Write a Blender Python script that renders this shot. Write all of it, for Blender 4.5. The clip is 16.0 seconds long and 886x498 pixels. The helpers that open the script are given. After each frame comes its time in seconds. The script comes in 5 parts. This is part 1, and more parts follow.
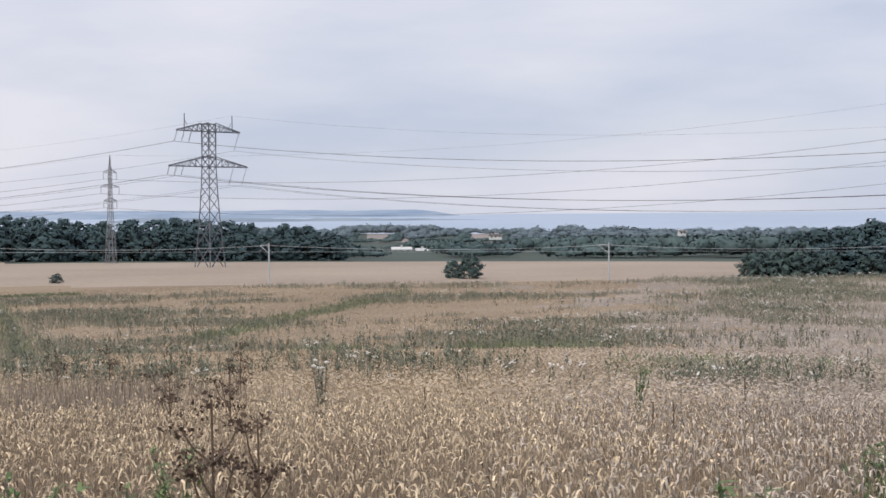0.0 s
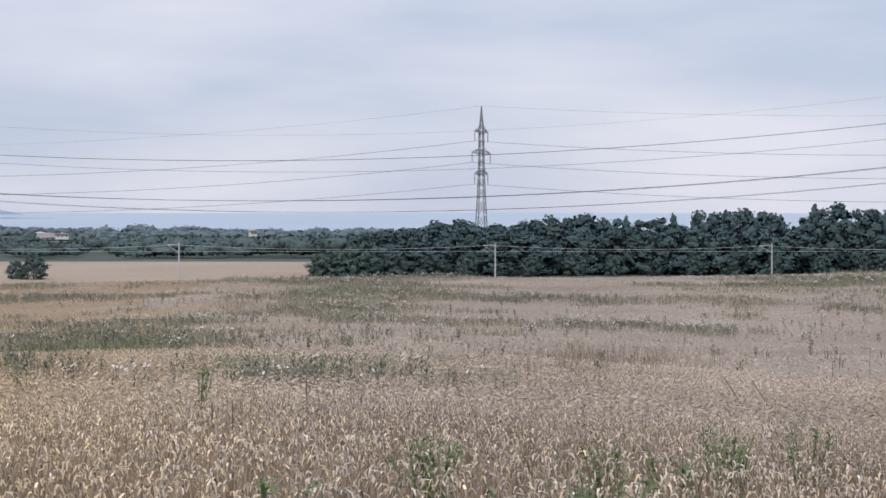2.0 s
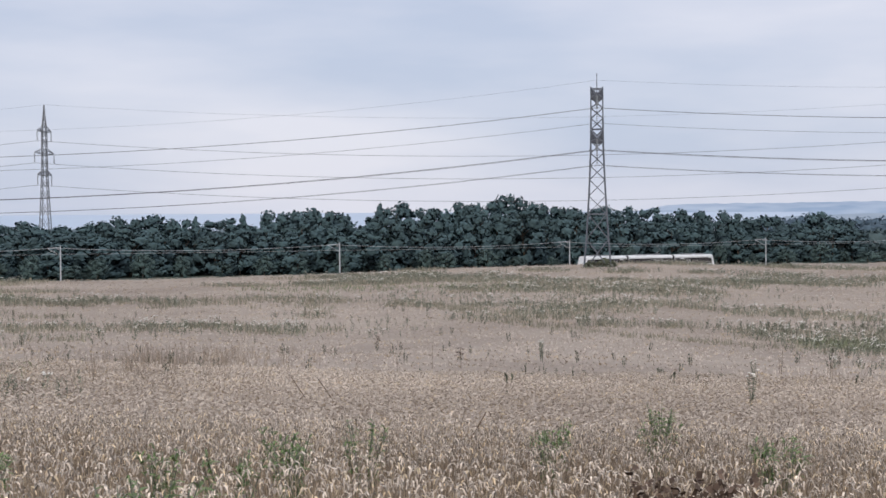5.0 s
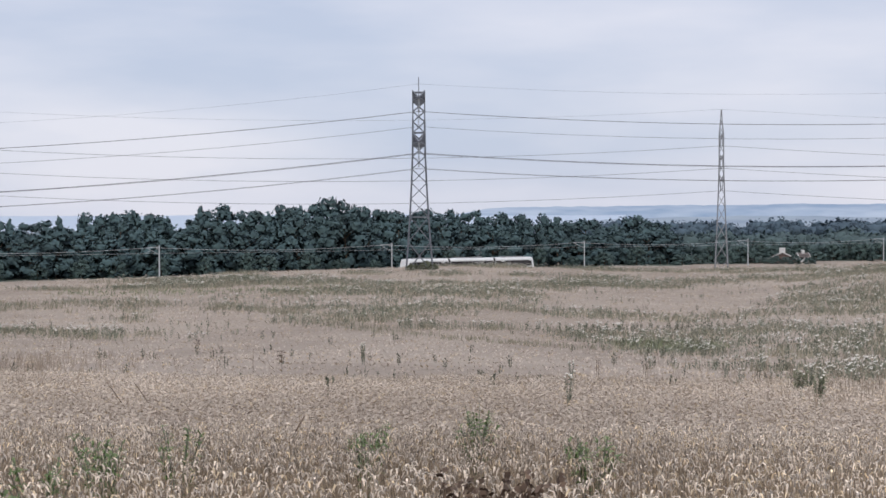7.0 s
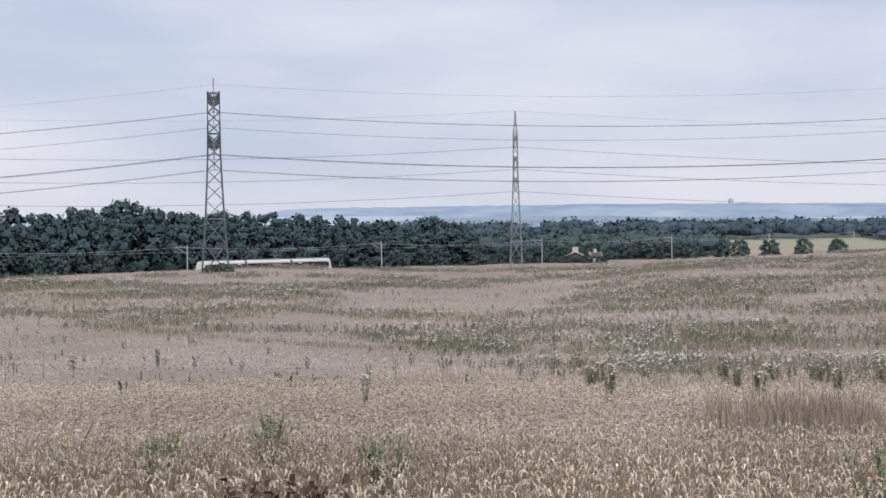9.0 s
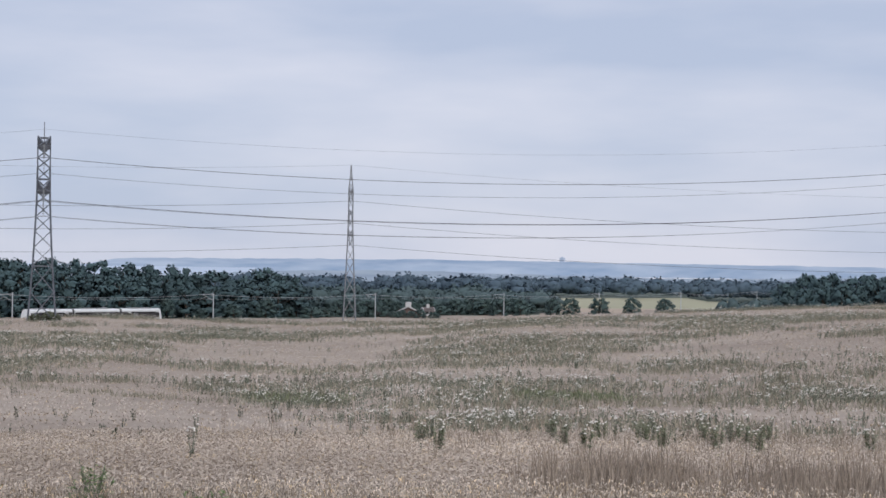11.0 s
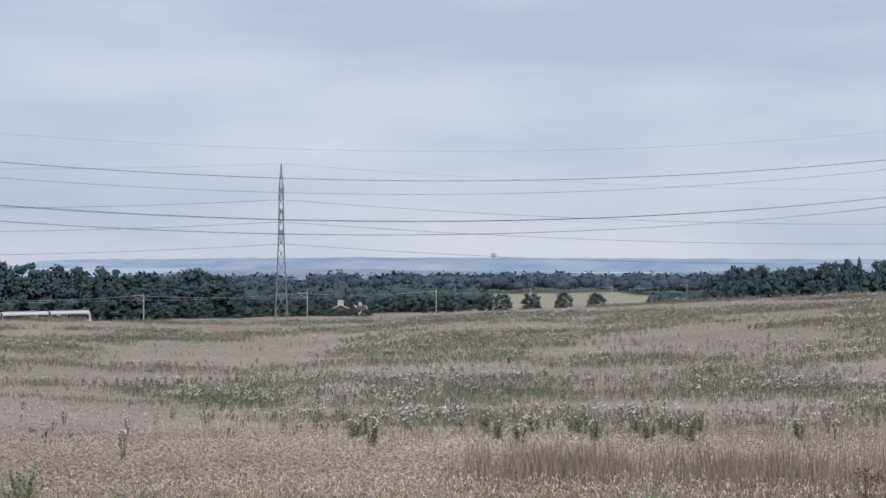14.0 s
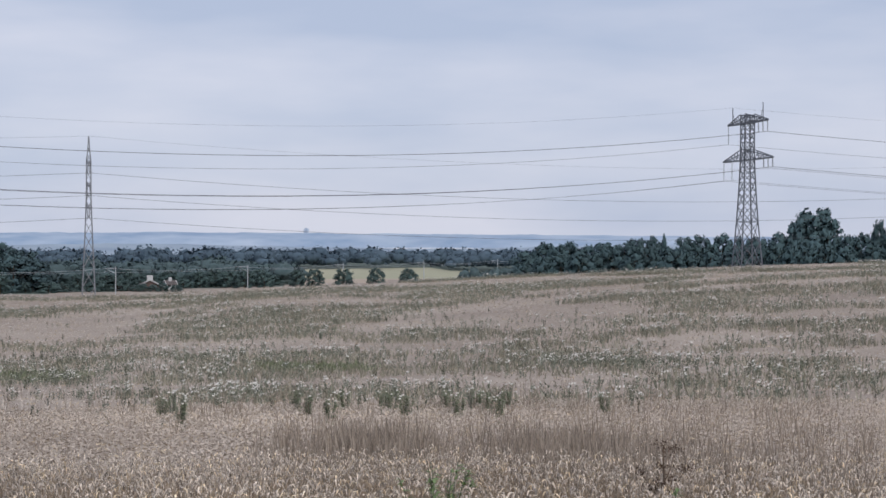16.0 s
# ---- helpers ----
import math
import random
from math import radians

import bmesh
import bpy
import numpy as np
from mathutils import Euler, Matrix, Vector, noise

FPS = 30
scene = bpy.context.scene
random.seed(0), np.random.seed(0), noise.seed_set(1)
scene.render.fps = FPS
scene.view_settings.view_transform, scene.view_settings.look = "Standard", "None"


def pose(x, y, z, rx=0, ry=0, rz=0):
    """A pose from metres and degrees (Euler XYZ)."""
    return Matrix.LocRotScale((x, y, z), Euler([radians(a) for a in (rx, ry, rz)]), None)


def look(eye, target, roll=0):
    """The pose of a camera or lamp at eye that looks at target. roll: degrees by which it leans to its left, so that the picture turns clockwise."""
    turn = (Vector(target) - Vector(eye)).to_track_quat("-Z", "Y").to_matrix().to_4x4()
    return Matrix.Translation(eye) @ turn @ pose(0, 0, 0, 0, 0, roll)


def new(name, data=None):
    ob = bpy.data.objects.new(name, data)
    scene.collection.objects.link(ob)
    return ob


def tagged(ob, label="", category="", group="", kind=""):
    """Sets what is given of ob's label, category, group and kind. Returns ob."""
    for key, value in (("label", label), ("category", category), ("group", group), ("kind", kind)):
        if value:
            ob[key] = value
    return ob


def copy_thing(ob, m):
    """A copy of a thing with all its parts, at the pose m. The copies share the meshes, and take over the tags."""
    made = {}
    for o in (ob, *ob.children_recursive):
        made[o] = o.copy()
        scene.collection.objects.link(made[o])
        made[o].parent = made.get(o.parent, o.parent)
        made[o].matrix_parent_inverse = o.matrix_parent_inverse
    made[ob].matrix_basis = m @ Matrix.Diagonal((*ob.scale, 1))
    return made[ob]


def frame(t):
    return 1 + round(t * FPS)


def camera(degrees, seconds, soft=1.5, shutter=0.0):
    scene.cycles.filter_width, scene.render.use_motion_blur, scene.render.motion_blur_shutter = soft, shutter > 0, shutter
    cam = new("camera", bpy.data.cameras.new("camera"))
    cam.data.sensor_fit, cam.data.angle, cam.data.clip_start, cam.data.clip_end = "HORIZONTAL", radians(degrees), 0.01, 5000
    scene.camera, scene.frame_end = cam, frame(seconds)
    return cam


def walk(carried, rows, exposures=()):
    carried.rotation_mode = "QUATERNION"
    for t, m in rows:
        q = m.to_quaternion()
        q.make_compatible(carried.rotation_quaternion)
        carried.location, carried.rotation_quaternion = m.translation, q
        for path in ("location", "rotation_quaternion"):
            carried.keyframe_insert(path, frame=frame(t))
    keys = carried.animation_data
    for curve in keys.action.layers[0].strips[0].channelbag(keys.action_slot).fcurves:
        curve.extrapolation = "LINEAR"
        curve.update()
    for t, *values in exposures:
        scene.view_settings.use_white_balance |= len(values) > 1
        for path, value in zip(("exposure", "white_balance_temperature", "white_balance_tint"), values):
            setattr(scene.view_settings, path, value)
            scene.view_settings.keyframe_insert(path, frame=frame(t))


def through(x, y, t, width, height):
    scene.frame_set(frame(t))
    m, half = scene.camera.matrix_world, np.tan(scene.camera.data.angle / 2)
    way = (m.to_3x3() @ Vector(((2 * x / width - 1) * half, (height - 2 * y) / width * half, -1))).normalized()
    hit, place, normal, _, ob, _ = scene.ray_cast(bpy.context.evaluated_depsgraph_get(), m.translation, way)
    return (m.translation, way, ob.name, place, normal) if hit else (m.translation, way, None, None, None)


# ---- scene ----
cam = camera(31.33, 16.0, soft=1.55)
ARM = 0.5      # the camera is held half a metre from the body it turns about
EYE = 1.7
# seconds, turn to the right, tilt up, lean
TURNS = [
    (0.0, 0.000, -1.345, -0.495),
    (0.5, 3.805, -1.225, -0.396),
    (1.0, 7.635, -1.120, -0.304),
    (1.5, 11.615, -1.208, -0.255),
    (2.0, 15.463, -1.401, 0.021),
    (2.5, 19.066, -1.523, 0.109),
    (3.0, 22.458, -1.505, 0.153),
    (3.5, 25.503, -1.392, 0.041),
    (4.0, 27.760, -1.351, -0.174),
    (4.2, 28.484, -1.353, -0.237),
    (6.3, 34.875, -1.420, -0.305),
    (6.5, 35.599, -1.368, -0.250),
    (7.0, 37.384, -1.367, -0.267),
    (7.5, 39.266, -1.409, -0.251),
    (8.0, 41.211, -1.464, -0.234),
    (8.5, 43.087, -1.551, -0.364),
    (9.0, 44.719, -1.378, -0.548),
    (9.5, 46.125, -0.848, -0.421),
    (10.0, 47.684, -0.167, 0.305),
    (10.2, 48.408, 0.041, 0.442),
    (12.3, 52.382, 0.819, 0.624),
    (12.5, 52.390, 0.794, 0.498),
    (13.0, 52.539, 0.652, 0.244),
    (13.5, 52.852, 0.544, 0.039),
    (14.0, 53.209, 0.498, -0.110),
    (14.5, 53.772, 0.548, -0.461),
    (15.0, 54.928, 0.587, -0.413),
    (15.5, 57.474, 0.303, 0.285),
    (16.0, 59.996, -0.392, 0.110),
]
walk(cam, [(t, pose(ARM * math.sin(radians(a)), ARM * math.cos(radians(a)), EYE, 90 + e, 0, -a) @ pose(0, 0, 0, 0, 0, r))
           for t, a, e, r in TURNS],
     exposures=[(0.0, 0.08, 6550, 10), (2.0, 0.05, 6400, 10), (9.0, 0.08, 6430, 10), (10.2, 0.02, 6320, 10), (12.3, -0.11, 6220, 10), (16.0, -0.1, 6190, 10)])

# ---- light ----
world = bpy.data.worlds.new("overcast_sky")
scene.world = world
world.use_nodes = True
nt = world.node_tree
nt.nodes.clear()
w_out = nt.nodes.new("ShaderNodeOutputWorld")
w_bg = nt.nodes.new("ShaderNodeBackground")
w_sky = nt.nodes.new("ShaderNodeTexSky")
w_sky.sky_type = "NISHITA"
w_sky.sun_disc = False
w_sky.sun_elevation = radians(38)
w_sky.sun_rotation = radians(215)
w_co = nt.nodes.new("ShaderNodeTexCoord")
w_map = nt.nodes.new("ShaderNodeMapping")
w_map.inputs["Scale"].default_value = (1.6, 1.6, 7.0)
w_n = nt.nodes.new("ShaderNodeTexNoise")
w_n.inputs["Scale"].default_value = 1.7
w_n.inputs["Detail"].default_value = 5
w_n.inputs["Roughness"].default_value = 0.5
w_r = nt.nodes.new("ShaderNodeValToRGB")
w_r.color_ramp.elements[0].position = 0.36
w_r.color_ramp.elements[0].color = (5.2, 5.75, 7.2, 1)
w_r.color_ramp.elements[1].position = 0.62
w_r.color_ramp.elements[1].color = (7.5, 7.5, 8.4, 1)
w_mix = nt.nodes.new("ShaderNodeMixRGB")
w_mix.inputs["Fac"].default_value = 0.9
nt.links.new(w_co.outputs["Generated"], w_map.inputs["Vector"])
nt.links.new(w_map.outputs["Vector"], w_n.inputs["Vector"])
nt.links.new(w_n.outputs["Fac"], w_r.inputs["Fac"])
nt.links.new(w_sky.outputs["Color"], w_mix.inputs["Color1"])
nt.links.new(w_r.outputs["Color"], w_mix.inputs["Color2"])
nt.links.new(w_mix.outputs["Color"], w_bg.inputs["Color"])
w_bg.inputs["Strength"].default_value = 0.1
nt.links.new(w_bg.outputs["Background"], w_out.inputs["Surface"])

sun = new("sun", bpy.data.lights.new("sun", "SUN"))
sun.data.energy = 1.5
sun.data.angle = radians(14)
sun.data.color = (1.0, 0.93, 0.84)
sun.matrix_world = look((0, 0, 0), (0.45, 0.62, -0.72))


# ---- materials ----
def mat(name, low, high, scale=4.0, fine=60.0, rough=0.85, metal=0.0, bump=0.2, spread=0.0, island=False, through=0.0, dist=0.02):
    """A surface between two colours, mottled at two scales; spread: how far single pieces differ in brightness."""
    m = bpy.data.materials.new(name)
    m.use_nodes = True
    t = m.node_tree
    b = t.nodes["Principled BSDF"]
    b.inputs["Roughness"].default_value = rough
    b.inputs["Metallic"].default_value = metal
    co = t.nodes.new("ShaderNodeTexCoord")
    big, small = t.nodes.new("ShaderNodeTexNoise"), t.nodes.new("ShaderNodeTexNoise")
    big.inputs["Scale"].default_value, small.inputs["Scale"].default_value = scale, fine
    big.inputs["Detail"].default_value, small.inputs["Detail"].default_value = 4, 3
    for n in (big, small):
        t.links.new(co.outputs["Object"], n.inputs["Vector"])
    add = t.nodes.new("ShaderNodeMath")
    add.operation = "MULTIPLY_ADD"
    add.inputs[1].default_value = 0.45
    t.links.new(small.outputs["Fac"], add.inputs[0])
    sc = t.nodes.new("ShaderNodeMath")
    sc.operation = "MULTIPLY"
    sc.inputs[1].default_value = 0.55
    t.links.new(big.outputs["Fac"], sc.inputs[0])
    t.links.new(sc.outputs[0], add.inputs[2])
    ramp = t.nodes.new("ShaderNodeValToRGB")
    ramp.color_ramp.elements[0].position, ramp.color_ramp.elements[1].position = 0.34, 0.66
    ramp.color_ramp.elements[0].color, ramp.color_ramp.elements[1].color = (*low, 1), (*high, 1)
    t.links.new(add.outputs[0], ramp.inputs["Fac"])
    colour = ramp.outputs["Color"]
    if spread:
        if island:
            src = t.nodes.new("ShaderNodeNewGeometry").outputs["Random Per Island"]
        else:
            src = t.nodes.new("ShaderNodeObjectInfo").outputs["Random"]
        rng = t.nodes.new("ShaderNodeMapRange")
        rng.inputs["To Min"].default_value, rng.inputs["To Max"].default_value = 1 - spread, 1 + spread
        t.links.new(src, rng.inputs["Value"])
        hsv = t.nodes.new("ShaderNodeHueSaturation")
        t.links.new(rng.outputs["Result"], hsv.inputs["Value"])
        t.links.new(colour, hsv.inputs["Color"])
        colour = hsv.outputs["Color"]
    t.links.new(colour, b.inputs["Base Color"])
    if bump:
        bp = t.nodes.new("ShaderNodeBump")
        bp.inputs["Strength"].default_value, bp.inputs["Distance"].default_value = bump, dist
        t.links.new(small.outputs["Fac"], bp.inputs["Height"])
        t.links.new(bp.outputs["Normal"], b.inputs["Normal"])
    if through:
        tl = t.nodes.new("ShaderNodeBsdfTranslucent")
        t.links.new(colour, tl.inputs["Color"])
        mx = t.nodes.new("ShaderNodeMixShader")
        mx.inputs["Fac"].default_value = through
        t.links.new(b.outputs["BSDF"], mx.inputs[1])
        t.links.new(tl.outputs["BSDF"], mx.inputs[2])
        t.links.new(mx.outputs["Shader"], t.nodes["Material Output"].inputs["Surface"])
    return m


M_SOIL = mat("dry_soil_and_stubble", (0.262, 0.212, 0.168), (0.425, 0.356, 0.29), 0.05, 2.5, 0.95, bump=0.5, dist=0.1)
# Near soil, its colour darkened to stand for shade between the stalks.
M_CROPSHADE = mat("brown_soil_darkened_as_crop_shade", (0.10, 0.078, 0.058), (0.22, 0.175, 0.13), 0.4, 6, 0.95, bump=0.5, dist=0.05)
M_GOLDSOIL = mat("golden_soil_and_straw", (0.25, 0.185, 0.118), (0.40, 0.305, 0.205), 0.05, 2.5, 0.95, bump=0.5, dist=0.1)
M_STUBBLE = mat("pale_stubble", (0.37, 0.29, 0.215), (0.49, 0.395, 0.305), 0.02, 0.8, 0.95, bump=0.3, dist=0.1)
M_MEADOW = mat("far_meadow", (0.055, 0.080, 0.066), (0.09, 0.115, 0.085), 0.006, 0.05, 0.95, bump=0)
# Stubble greyed in its base colour to carry distance haze.
M_FARFIELD = mat("distant_stubble_haze_grey", (0.29, 0.25, 0.225), (0.40, 0.34, 0.30), 0.01, 0.05, 0.95, bump=0)
M_BARLEY = mat("ripe_barley", (0.33, 0.325, 0.21), (0.43, 0.405, 0.275), 0.01, 0.3, 0.95, bump=0)
M_SEA = mat("calm_sea", (0.40, 0.50, 0.62), (0.46, 0.56, 0.68), 0.002, 0.01, 0.35, bump=0)
M_STEEL = mat("weathered_galvanised_steel", (0.10, 0.112, 0.134), (0.19, 0.204, 0.232), 0.6, 8, 0.6, 0.2, bump=0)
M_STEEL2 = mat("light_galvanised_steel", (0.21, 0.22, 0.238), (0.33, 0.34, 0.358), 0.6, 8, 0.6, 0.2, bump=0)
M_WIRE = mat("aluminium_conductor", (0.13, 0.13, 0.14), (0.20, 0.20, 0.21), 0.1, 1, 0.6, 0.6, bump=0)
M_GLASSY = mat("grey_porcelain", (0.16, 0.17, 0.18), (0.24, 0.25, 0.26), 2, 9, 0.4, bump=0)
M_POLE = mat("pale_galvanised_pole", (0.42, 0.45, 0.47), (0.55, 0.58, 0.60), 1, 9, 0.55, 0.3, bump=0)
M_BALLAST = mat("grey_ballast", (0.06, 0.056, 0.053), (0.15, 0.142, 0.135), 0.6, 9, 0.95, bump=0.6)
M_RAIL = mat("rusty_rail", (0.12, 0.07, 0.045), (0.22, 0.15, 0.10), 1, 12, 0.6, 0.6)
# Dark foliage with extra blue painted in for the haze before the woods.
M_LEAF = mat("dark_summer_foliage_haze_tint", (0.064, 0.110, 0.122), (0.090, 0.148, 0.154), 2.5, 14.0, 0.9, bump=0, spread=0.13, through=0.08)
M_LEAF2 = mat("hedge_foliage", (0.068, 0.112, 0.108), (0.106, 0.160, 0.146), 2.5, 14.0, 0.9, bump=0, spread=0.15, through=0.08)
M_BARK = mat("grey_brown_bark", (0.06, 0.048, 0.036), (0.15, 0.12, 0.09), 1.5, 14, 0.9, bump=0.6)


# ---- shaping tools ----
def smooth(a, b, v):
    u = min(max((v - a) / (b - a), 0.0), 1.0)
    return u * u * (3 - 2 * u)


def part(name, bm, material, parent=None, label=""):
    me = bpy.data.meshes.new(name)
    bm.to_mesh(me)
    bm.free()
    me.materials.append(material)
    ob = new(name, me)
    if parent:
        ob.parent = parent
    if label:
        tagged(ob, label)
    return ob


def beam(bm, p, q, w, d=0.0):
    """A square bar from p to q."""
    p, q = Vector(p), Vector(q)
    ax = (q - p).normalized()
    side = ax.cross(Vector((0, 0, 1)))
    side = side.normalized() if side.length > 1e-3 else Vector((1, 0, 0))
    up = side.cross(ax)
    d = d or w
    ring = [side * sx * w / 2 + up * sy * d / 2 for sx, sy in ((-1, -1), (1, -1), (1, 1), (-1, 1))]
    a, b = [bm.verts.new(p + r) for r in ring], [bm.verts.new(q + r) for r in ring]
    for i in range(4):
        bm.faces.new((a[i], a[(i + 1) % 4], b[(i + 1) % 4], b[i]))
    bm.faces.new(a[::-1])
    bm.faces.new(b)


def tube(bm, points, r0, r1=None, n=6):
    """A round bar through points, tapering."""
    r1 = r0 if r1 is None else r1
    pts = [Vector(p) for p in points]
    rings = []
    for i, p in enumerate(pts):
        ax = (pts[min(i + 1, len(pts) - 1)] - pts[max(i - 1, 0)]).normalized()
        side = ax.cross(Vector((0.31, 0.17, 0.94))).normalized()
        up = side.cross(ax)
        r = r0 + (r1 - r0) * i / (len(pts) - 1)
        rings.append([bm.verts.new(p + (side * math.cos(a) + up * math.sin(a)) * r) for a in (2 * math.pi * k / n for k in range(n))])
    for a, b in zip(rings, rings[1:]):
        for i in range(n):
            bm.faces.new((a[i], a[(i + 1) % n], b[(i + 1) % n], b[i]))
    bm.faces.new(rings[0][::-1])
    bm.faces.new(rings[-1])


def box(bm, x0, y0, z0, x1, y1, z1, bevel=0.0):
    m = Matrix.Translation(((x0 + x1) / 2, (y0 + y1) / 2, (z0 + z1) / 2)) @ Matrix.Diagonal((x1 - x0, y1 - y0, z1 - z0, 1))
    r = bmesh.ops.create_cube(bm, size=1, matrix=m)
    if bevel:
        es = list({e for v in r["verts"] for e in v.link_edges})
        bmesh.ops.bevel(bm, geom=es, offset=bevel, segments=2, affect="EDGES")


def polar(az, dist, z=0.0):
    return Vector((dist * math.sin(radians(az)), dist * math.cos(radians(az)), z))


# ---- the lie of the land ----
RAIL_AZ, RAIL_D, SPAN = -0.75, 284.6, 58.15
CREST_AZ = [-180, -30, -16, -5, 0, 8, 16, 20, 27, 32, 37, 39.5, 42, 46, 50, 53, 59, 64.4, 71, 76, 100, 180]
CREST_EL = [2.5, 2.5, 2.55, 2.52, 2.46, 2.35, 2.29, 2.3, 2.19, 2.0, 1.89, 1.87, 1.97, 2.03, 1.88, 1.73, 1.5, 1.2, 0.88, 0.7, 0.7, 2.3]
RN = Vector((math.sin(radians(RAIL_AZ)), math.cos(radians(RAIL_AZ)), 0))
RT = Vector((RN.y, -RN.x, 0))


def rail_z(s):
    return EYE - 12.65 - 0.007 * min(max(s, -100), 400)


def crest_dist(az):
    c = math.cos(radians(az - RAIL_AZ))
    d = 264 / c if c > 0.3 else 1e4
    return min(d, 345 + max(0, min(az, 90) - 50) * 2.0)


def far_z(v, s):
    return float(np.interp(v, [0, 300, 450, 700, 1000, 1600, 2400, 3000, 5000], [0, 0, -1.3, -6, -11, -18, -20, -26, -26])) + rail_z(s)


def ground_z(x, y):
    d = math.hypot(x, y)
    az = math.degrees(math.atan2(x, y))
    el = float(np.interp(az, CREST_AZ, CREST_EL))
    de = crest_dist(az)
    he = de * math.tan(radians(el)) + 0.6
    if d <= de:
        near = 1.7 + 9.5 * (1 + 0.25 * smooth(8, 35, az)) * (1 - (1 - min(d, 264) / 265) ** 2.3)
        k = smooth(50, 240, d)
        z = EYE - near * (1 - k) - he * k
        z += 0.5 * smooth(30, 120, d) * (1 - smooth(0.75 * de, de, d)) * noise.noise(Vector((x / 38, y / 38, 0)))
        return z + 0.06 * noise.noise(Vector((x / 5, y / 5, 3)))
    v, s = x * RN.x + y * RN.y, x * RT.x + y * RT.y
    out = far_z(v if az < 60 and v > 0 else max(v, d * 0.6), s)
    k = smooth(de, de + (12 if az < 48 else 45), d)
    return (EYE - he) * (1 - k) + out * k


def build_ground():
    azs = [-180 + 5 * i for i in range(31)] + [-29 + 0.75 * i for i in range(172)] + [101 + 5 * i for i in range(16)]
    ds = [0.01] + [2 + i * 2 for i in range(20)] + [42 + 5 * i for i in range(72)] + [405 + 20 * i for i in range(15)] + [720, 800, 900, 1050, 1200, 1400, 1600, 1900, 2200, 2500, 3000, 3600, 4300, 4950]
    verts, faces, mats = [], [], []
    for d in ds:
        for a in azs:
            p = polar(a, d)
            verts.append((p.x, p.y, ground_z(p.x, p.y)))
    n = len(azs)
    for i in range(len(ds) - 1):
        for j in range(n):
            k = (j + 1) % n
            faces.append((i * n + j, i * n + k, (i + 1) * n + k, (i + 1) * n + j))
            a, d = azs[j], ds[i]
            p = polar(a, d)
            v = p.dot(RN)
            if d < crest_dist(a) + 6 or (11 <= a < 62 and v < RAIL_D + 9 and d < 640):
                # within 28 m the soil takes the colour with painted crop shade
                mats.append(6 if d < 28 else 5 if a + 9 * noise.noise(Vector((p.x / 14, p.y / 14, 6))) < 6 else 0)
            elif 54.7 < a < 60.9 and d < 810:
                mats.append(3 if d > 600 else 1)
            elif 1500 < d < 2230 and (-3.4 < a < -1.7 or 0.5 < a < 2.4):
                mats.append(4)
            elif v < 430 and a < 11:
                mats.append(1)
            else:
                mats.append(2)
    me = bpy.data.meshes.new("ground")
    me.from_pydata(verts, [], faces)
    for m in (M_SOIL, M_STUBBLE, M_MEADOW, M_BARLEY, M_FARFIELD, M_GOLDSOIL, M_CROPSHADE):
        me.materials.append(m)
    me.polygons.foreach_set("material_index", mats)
    me.polygons.foreach_set("use_smooth", [True] * len(faces))
    tagged(new("ground", me), "dry sloping farmland with soil, stubble and far meadows", "ground", kind="structure")


build_ground()


def build_sea():
    verts, faces = [], []
    azs = [-24 + 2 * i for i in range(35)]
    ds = [(2350, -34.5), (3200, -24.0), (4200, -13.5), (4900, -9.0)]
    for d, z in ds:
        for a in azs:
            verts.append(tuple(polar(a, d, EYE + z)))
    n = len(azs)
    for i in range(len(ds) - 1):
        for j in range(n - 1):
            faces.append((i * n + j, i * n + j + 1, (i + 1) * n + j + 1, (i + 1) * n + j))
    me = bpy.data.meshes.new("water")
    me.from_pydata(verts, [], faces)
    me.materials.append(M_SEA)
    tagged(new("water", me), "pale blue calm bay reaching the hazy horizon", "sea", kind="structure")


build_sea()


# ---- pylons ----
def lattice(bm, levels, w):
    """Four legs through levels of (height, half width), with crossed braces on every side."""
    for (z0, h0), (z1, h1) in zip(levels, levels[1:]):
        c0 = [Vector((sx * h0, sy * h0, z0)) for sx, sy in ((-1, -1), (1, -1), (1, 1), (-1, 1))]
        c1 = [Vector((sx * h1, sy * h1, z1)) for sx, sy in ((-1, -1), (1, -1), (1, 1), (-1, 1))]
        for i in range(4):
            j = (i + 1) % 4
            beam(bm, c0[i], c1[i], w)
            beam(bm, c0[i], c1[j], w * 0.55)
            beam(bm, c0[j], c1[i], w * 0.55)


def insulator(bm, p, length, lean=0.0):
    """A string of discs hanging from p; lean: how far its foot is drawn aside for each metre."""
    top = Vector(p)
    end = top + Vector((0, lean * length, -length))
    tube(bm, [top, end], 0.03, n=5)
    n = 9
    for i in range(1, n):
        c = top.lerp(end, i / n)
        bmesh.ops.create_cone(bm, cap_ends=True, segments=8, radius1=0.18, radius2=0.11, depth=0.16, matrix=Matrix.Translation(c))


